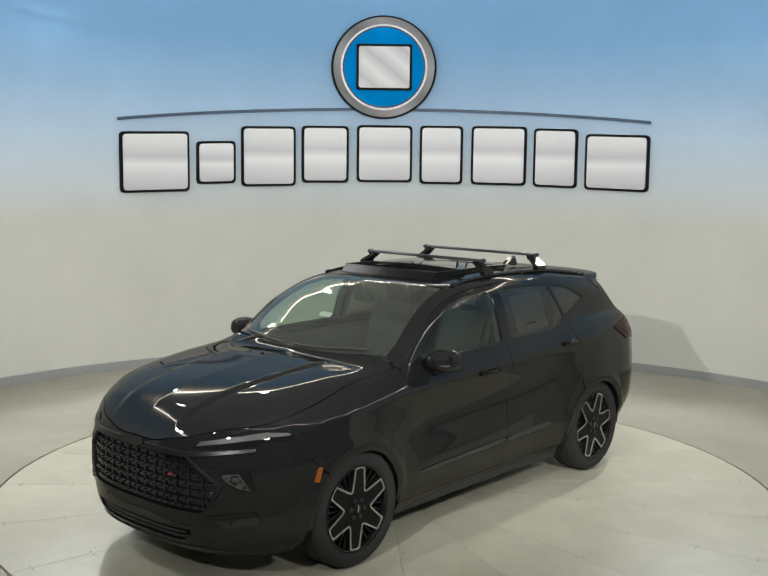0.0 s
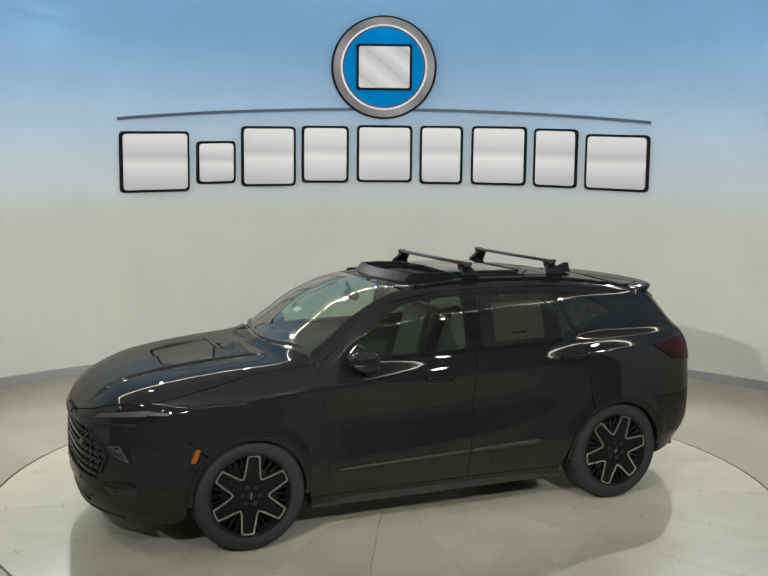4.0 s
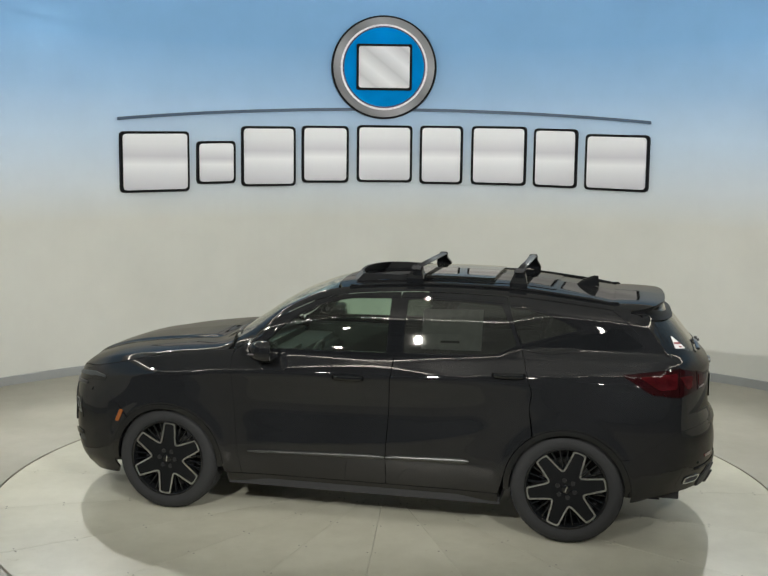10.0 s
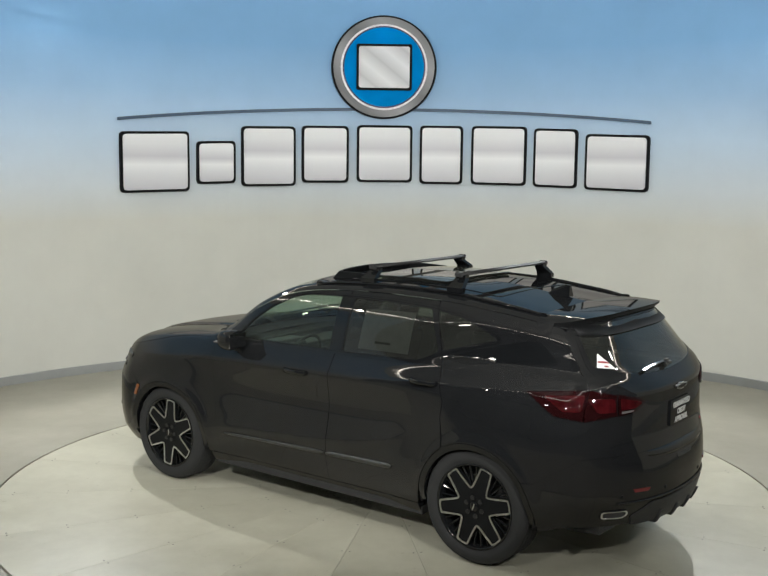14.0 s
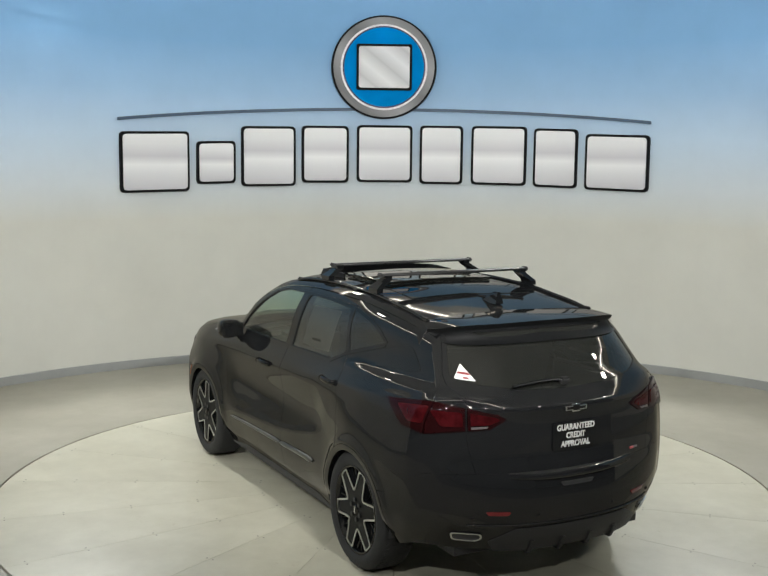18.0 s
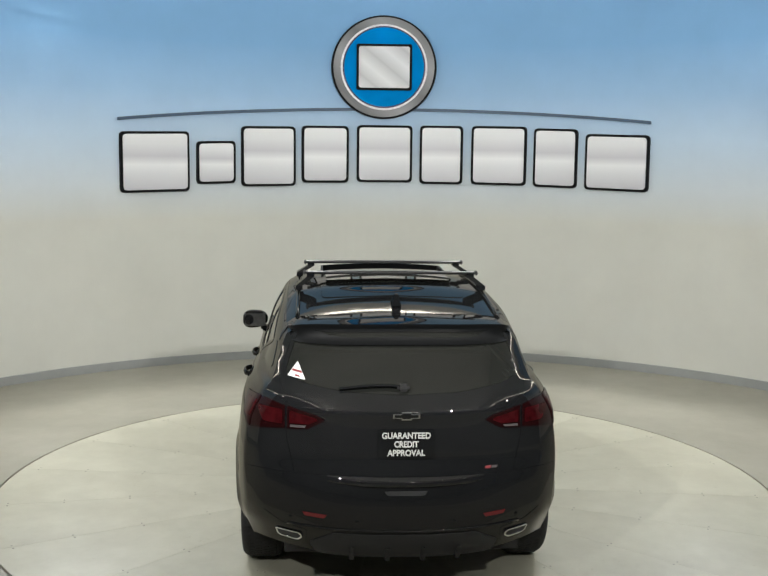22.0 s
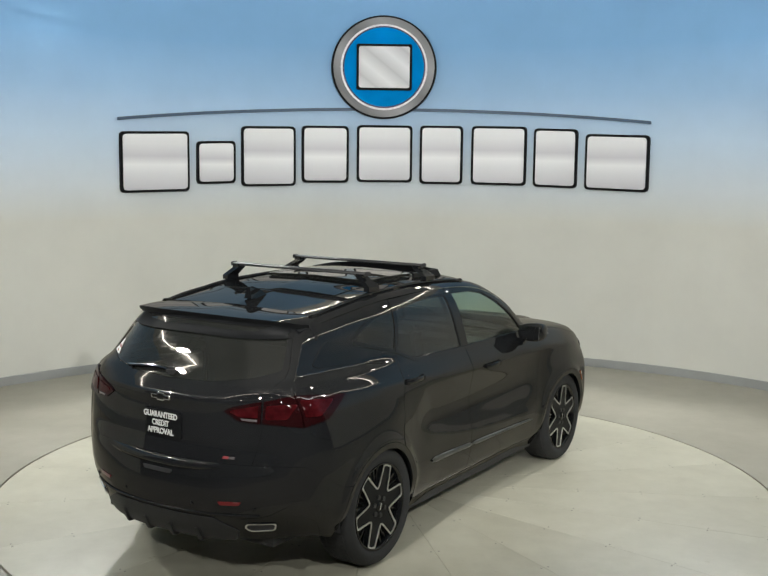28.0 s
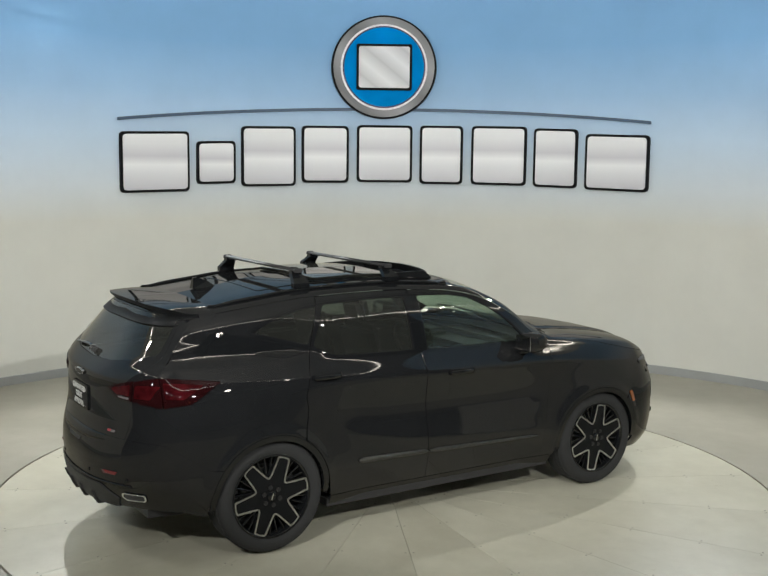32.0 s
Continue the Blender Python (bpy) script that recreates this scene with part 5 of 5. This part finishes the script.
def build_front():
    for y in (-0.70, -0.30, 0.30, 0.70):
        sensor_boss("front", y, 0.435)
    panel("grille_back", MESH, [(0.45, 0.855), (0.68, 0.66), (0.58, 0.44), (-0.58, 0.44), (-0.68, 0.66), (-0.45, 0.855)], where="front", out=-0.036, depth=0.0, step=0.08)
    panel("intake_back", MESH, [(0.52, 0.38), (0.46, 0.225), (-0.46, 0.225), (-0.52, 0.38)], where="front", out=-0.04, depth=0.0, step=0.08)
    g = new("grille", None)
    g.parent = CAR
    for i in range(7):
        z = 0.505 + 0.049 * i
        w = (0.555 + 0.09 * (z - 0.48) / 0.18 if z < 0.66 else 0.65 - 0.22 * (z - 0.66) / 0.18) - 0.01
        panel("grille_bar", MESH, [(-w, z - 0.009), (w, z - 0.009), (w, z + 0.009), (-w, z + 0.009)], where="front", out=-0.018 + (0.004 if i % 2 else 0), depth=0.03, step=0.05, parent=g)
    for i in range(13):
        y = -0.54 + 0.09 * i
        panel("grille_rib", MESH, [(y - 0.005, 0.49), (y + 0.005, 0.49), (y + 0.005, 0.80), (y - 0.005, 0.80)], where="front", out=-0.024, depth=0.02, step=0.05, parent=g)
    bm = bmesh.new()
    for i in range(7):
        z = 0.505 + 0.049 * i
        w = (0.555 + 0.09 * (z - 0.48) / 0.18 if z < 0.66 else 0.65 - 0.22 * (z - 0.66) / 0.18) - 0.03
        for j in range(24):
            y = -0.64 + 1.28 * (j + 0.5 * (i % 2)) / 23
            if abs(y) < w:
                q = bmesh.ops.create_icosphere(bm, subdivisions=2, radius=0.0065)
                bmesh.ops.translate(bm, vec=on_end("front", y, z, -0.008), verts=q["verts"])
    tagged(part("grille_mesh", bm, GLOSS, g, "gloss black mesh nodes", smooth=True), kind="stuff")
    for z in (0.31, 0.342):
        panel("intake_bar", MATT, [(-0.42, z - 0.007), (0.42, z - 0.007), (0.42, z + 0.007), (-0.42, z + 0.007)], where="front", out=-0.014, depth=0.02, step=0.06)
    brow = [(0.0, 0.816), (0.40, 0.810), (0.50, 0.820), (0.79, 0.858), (0.79, 0.874), (0.50, 0.846), (0.40, 0.840), (0.0, 0.848)]
    panel("grille_brow", BROW, brow + [(-y, z) for y, z in brow[-2:0:-1]], where="front", out=0.014, depth=0.02, step=0.03, label="dark bar over the grille and under the lamps")
    panel("front_badge", GLOSS, rounded([(0.10, 0.868), (0.115, 0.838), (0.06, 0.815), (-0.06, 0.815), (-0.115, 0.838), (-0.10, 0.868)], 0.01), where="front", out=0.024, depth=0.02, label="black front badge")
    panel("trim_badge", SATIN, [(0.355, 0.686), (0.385, 0.686), (0.39, 0.698), (0.36, 0.698)], where="front", out=0.004, depth=0.01, label="white and red trim badge bars")
    panel("badge_bar", REDPRINT, [(0.325, 0.686), (0.350, 0.686), (0.355, 0.698), (0.33, 0.698)], where="front", out=0.004, depth=0.01)
    panel("front_lip", MATT, [(0.66, 0.235), (0.62, 0.205), (-0.62, 0.205), (-0.66, 0.235), (-0.5, 0.25), (0.5, 0.25)], where="front", out=0.010, depth=0.04, step=0.06, label="black chin spoiler")
    for s in (1, -1):
        f = (lambda pts: pts) if s > 0 else (lambda pts: [(-y, z) for y, z in pts])
        ye = float(end_y(0.93, 1)[0])
        lamp = panel("headlamp", GLOSS, f([(0.47, 0.868), (0.50, 0.895), (ye, 0.955), (ye, 0.905), (0.72, 0.870)]), where="front", out=0.006, depth=0.02, label="slim dark headlamp with grey light strip")
        panel("light_strip", LAMPGREY, f([(0.50, 0.878), (0.52, 0.902), (ye, 0.962), (ye, 0.928)]), where="front", out=0.010, depth=0.006, parent=lamp, label="satin grey light strip")
        panel("lamp_return", LAMPGREY, [(2.07, 0.934), (2.055, 0.958), (1.95, 0.948), (1.94, 0.936)], side=s, out=0.008, depth=0.01, parent=lamp)
        panel("lamp_side", GLOSS, [(2.078, 0.905), (2.07, 0.935), (1.93, 0.937), (1.95, 0.915)], side=s, out=0.006, depth=0.01, parent=lamp)
        pod = panel("lamp_pod", GLOSS, f(rounded([(0.655, 0.735), (0.79, 0.745), (0.82, 0.60), (0.745, 0.615), (0.66, 0.70)], 0.015)), where="front", out=0.006, depth=0.02, label="dark main lamp pod in the bumper")
        rim = rounded([(0.668, 0.725), (0.745, 0.733), (0.755, 0.715), (0.80, 0.635), (0.745, 0.650), (0.675, 0.70)], 0.01)
        inner = [(0.722 + (y - 0.722) * 0.84, 0.690 + (z - 0.690) * 0.84) for y, z in rim]
        panel("lamp_rim", SATIN, f(rim), [f(inner)], where="front", out=0.010, depth=0.008, step=0.02, parent=pod, label="bright lamp outline")
        for k, (y, z) in enumerate(((0.695, 0.708), (0.735, 0.700), (0.755, 0.668))):
            panel("lamp_lens", LAMPGREY, f(rounded([(y - 0.016, z - 0.012), (y + 0.016, z - 0.012), (y + 0.016, z + 0.012), (y - 0.016, z + 0.012)], 0.006)), where="front", out=0.011, depth=0.006, step=0.02, parent=pod, label="clear square lamp element")
        panel("nose_support", PAINT, f([(0.40, 0.83), (0.86, 0.83), (0.79, 0.985), (0.60, 0.955), (0.40, 0.90)]), where="front", out=-0.010, depth=0.0)
        panel("wing_support", PAINT, [(1.10, s * 0.76), (1.10, s * 0.845), (1.50, s * 0.862), (1.80, s * 0.838), (2.02, s * 0.79), (2.20, s * 0.68), (2.28, s * 0.50), (2.20, s * 0.45), (1.80, s * 0.70)], where="top", out=-0.007, depth=0.0)
        panel("corner_vent", GLOSS, f(rounded([(0.58, 0.465), (0.70, 0.492), (0.82, 0.505), (0.83, 0.482), (0.70, 0.455)], 0.008)), where="front", out=0.014, depth=0.03, step=0.02, label="gloss black shelf over the bumper vent")
        panel("vent_mouth", MATT, f(rounded([(0.61, 0.448), (0.70, 0.458), (0.82, 0.478), (0.83, 0.425), (0.66, 0.405)], 0.012)), where="front", out=0.003, depth=0.01, label="black bumper vent")
        panel("grille_flank", BROW, f(rounded([(0.455, 0.825), (0.672, 0.66), (0.61, 0.53), (0.60, 0.545), (0.655, 0.66), (0.43, 0.825)], 0.005)), where="front", out=0.012, depth=0.02, step=0.04, label="gloss black grille frame")


def text_mesh(name, body, size, mat, m, parent, label=""):
    c = bpy.data.curves.new(name, "FONT")
    c.body, c.size, c.align_x, c.align_y, c.extrude, c.offset = body, size, "CENTER", "CENTER", 0.001, 0.0017
    tmp = new("tmp_text", c)
    me = bpy.data.meshes.new_from_object(tmp.evaluated_get(bpy.context.evaluated_depsgraph_get()))
    bpy.data.objects.remove(tmp)
    me.materials.clear()
    me.materials.append(mat)
    ob = new(name, me)
    ob.parent, ob.matrix_basis = parent, m
    if label:
        ob["label"] = label
    return ob


def build_rear():
    # lamps: outer half on the corner, inner half on the gate
    for s in (1, -1):
        f = (lambda pts: pts) if s > 0 else (lambda pts: [(-y, z) for y, z in pts])
        ye = [(float(end_y(z, -1)[0]), z) for z in (1.03, 1.09, 1.15, 1.205)]
        lamp = panel("tail_lamp", TAILDARK, f([(0.676, 1.172)] + [(0.676, 1.048)] + ye), where="rear", out=0.010, depth=0.02, label="dark red wraparound tail lamp")
        panel("lamp_core", TAIL, f(rounded([(0.69, 1.150), (0.69, 1.070), (0.80, 1.075), (0.84, 1.16)], 0.015)), where="rear", out=0.014, depth=0.006, parent=lamp, label="bright red lamp element")
        panel("lamp_side", TAILDARK, [(-2.13, 1.205), (-2.13, 1.032), (-1.962, 1.048), (-1.772, 1.166)], side=s, out=0.010, depth=0.02, parent=lamp)
        panel("side_core", TAIL, rounded([(-2.12, 1.180), (-2.12, 1.085), (-2.01, 1.078), (-1.88, 1.155)], 0.015), side=s, out=0.014, depth=0.006, parent=lamp)
        inner = panel("gate_lamp", TAILDARK, f([(0.660, 1.172), (0.500, 1.130), (0.452, 1.106), (0.545, 1.055), (0.660, 1.046)]), where="rear", out=0.010, depth=0.02, label="dark red inner tail lamp")
        panel("lamp_core", TAIL, f(rounded([(0.648, 1.148), (0.505, 1.116), (0.49, 1.104), (0.545, 1.080), (0.648, 1.078)], 0.008)), where="rear", out=0.014, depth=0.006, parent=inner, label="bright red lamp element")
        panel("reversing_lamp", LENS, f([(0.645, 1.068), (0.555, 1.070), (0.565, 1.060), (0.645, 1.056)]), where="rear", out=0.014, depth=0.006, parent=inner, label="pale reversing lamp strip")
        panel("reflector", REFLECTOR, f(rounded([(0.575, 0.586), (0.440, 0.580), (0.455, 0.560), (0.560, 0.566)], 0.004)), where="rear", out=0.006, depth=0.01, label="red bumper reflector")
        # exhaust tips
        o = rounded([(0.735, 0.455), (0.715, 0.405), (0.600, 0.400), (0.575, 0.425), (0.590, 0.452)], 0.018)
        i = [(0.655 + (y - 0.655) * 0.90, 0.428 + (z - 0.428) * 0.78) for y, z in o]
        tip = panel("exhaust_tip", CHROME, f(o), [f(i)], where="rear", out=0.016, depth=0.08, step=0.02, label="chrome rectangular exhaust tip")
        panel("exhaust_inside", MATT, f(i), where="rear", out=0.006, depth=0.0, step=0.03, parent=tip)
        panel("bumper_vent", GLOSS, f(rounded([(0.80, 0.56), (0.76, 0.40), (0.56, 0.37), (0.55, 0.475), (0.70, 0.50)], 0.02)), where="rear", out=0.003, depth=0.01, label="black lower bumper insert")
    panel("diffuser", MATT, rounded([(0.54, 0.40), (0.50, 0.335), (-0.50, 0.335), (-0.54, 0.40), (-0.40, 0.475), (0.40, 0.475)], 0.02), where="rear", out=0.012, depth=0.03, step=0.05, label="black rear diffuser")
    for y in (-0.30, -0.10, 0.10, 0.30):
        panel("diffuser_fin", MATT, [(y - 0.012, 0.40), (y + 0.012, 0.40), (y + 0.012, 0.315), (y - 0.012, 0.315)], where="rear", out=0.028, depth=0.05, step=0.05)
    vs, fs, n = [], [], 20
    for i in range(n + 1):
        y = -0.44 + 0.88 * i / n
        k = max(0.0, 1 - (abs(y) / 0.44) ** 2.5)
        x = float(rear_x(y, 0.79)[0])
        vs += [(x + 0.012, y, 0.803), (x - 0.008 * k, y, 0.799 - 0.004 * k), (x - 0.024 * k, y, 0.785 - 0.012 * k), (x - 0.027 * k, y, 0.778 - 0.016 * k), (x - 0.015 * k - 0.008, y, 0.770 - 0.028 * k), (x + 0.012, y, 0.768 - 0.030 * k)]
    for i in range(n):
        fs += [(6 * i + k, 6 * i + k + 1, 6 * i + 7 + k, 6 * i + 6 + k) for k in range(5)]
    mesh_object("gate_ledge", vs, fs, PAINT, CAR, "glossy ledge under the tailgate")
    tube_part("bumper_ridge", [on_end("rear", -0.66 + 1.32 * i / 24, 0.492 + 0.02 * abs(-0.5 + i / 24), 0.004) for i in range(25)], 0.008, PAINT, label="glossy crease across the lower bumper", sides=12)
    for y in (-0.64, -0.27, 0.27, 0.64):
        sensor_boss("rear", y, 0.545)
    panel("gate_pull", MATT, rounded([(0.12, 0.722), (0.10, 0.700), (-0.10, 0.700), (-0.12, 0.722)], 0.008), where="rear", out=0.004, depth=0.01)
    plate = panel("plate", GLOSS, rounded([(0.155, 1.060), (0.155, 0.900), (-0.155, 0.900), (-0.155, 1.060)], 0.015), where="rear", out=0.012, depth=0.014, label="black dealer plate with white lettering")
    for body, z, width in (("GUARANTEED", 1.030, 0.272), ("CREDIT", 0.981, 0.136), ("APPROVAL", 0.932, 0.212)):
        x = on_end("rear", 0, z, 0.0165)[0]
        m = Matrix.Translation((x, 0, z)) @ Matrix(((0, 0, -1, 0), (-1, 0, 0, 0), (0, 1, 0, 0), (0, 0, 0, 1)))
        word = text_mesh("lettering", body, 0.048, PLATE_WHITE, m, plate, "white capital letters")
        xs = [v.co.x for v in word.data.vertices]
        for v in word.data.vertices:
            v.co.x *= width / (max(xs) - min(xs))
    o = [(0.075, 1.152), (0.075, 1.128), (0.028, 1.128), (0.028, 1.118), (-0.028, 1.118), (-0.028, 1.128), (-0.075, 1.128), (-0.075, 1.152), (-0.028, 1.152), (-0.028, 1.162), (0.028, 1.162), (0.028, 1.152)]
    bad = panel("rear_badge", CHROME, o, where="rear", out=0.012, depth=0.012, label="chrome-edged black badge")
    panel("badge_fill", GLOSS, [(y * 0.88, 1.14 + (z - 1.14) * 0.66) for y, z in o], where="rear", out=0.0135, depth=0.002, parent=bad)
    panel("trim_badge", LENS, [(-0.492, 0.842), (-0.525, 0.842), (-0.521, 0.830), (-0.488, 0.830)], where="rear", out=0.006, depth=0.008, label="white and red trim badge bars")
    panel("badge_bar", REDPRINT, [(-0.455, 0.842), (-0.486, 0.842), (-0.482, 0.830), (-0.451, 0.830)], where="rear", out=0.006, depth=0.008)
    st = panel("warning_sticker", WHITE, rounded([(0.560, 1.305), (0.665, 1.318), (0.605, 1.395)], 0.008), where="rear", out=0.001, depth=0.0, step=0.03, label="white triangular sticker with red print")
    panel("sticker_band", REDPRINT, [(0.578, 1.336), (0.640, 1.345), (0.632, 1.355), (0.584, 1.348)], where="rear", out=0.002, depth=0.0, step=0.03, parent=st)
    panel("sticker_dot", REDPRINT, [(0.592, 1.316), (0.622, 1.320), (0.618, 1.328), (0.596, 1.325)], where="rear", out=0.002, depth=0.0, step=0.03, parent=st)
    pts = [on_end("rear", y, z, 0.02) for y, z in ((0.0, 1.283), (0.1, 1.291), (0.2, 1.289), (0.37, 1.275))]
    w = tube_part("rear_wiper", pts, 0.015, MESH, label="black rear wiper", sides=8, flat=0.6)
    bm = bmesh.new()
    box(bm, on_end("rear", 0.01, 1.280, 0.02), (0.05, 0.07, 0.045), bevel=0.015)
    part("wiper_pivot", bm, MATT, w)


build_underside()
build_cabin()
build_sides()
build_roof()
build_front()
build_rear()


def motions():
    rows = [(t, pose(0, 0, 0, 0, 0, HEADING + SPEED * t)) for t in range(0, 33)]
    walk(CAR, rows)
    walk(TABLETOP, rows)


for child in CAR.children:
    child.location = child.location + Vector((CAR_X, CAR_Y, 0))
motions()
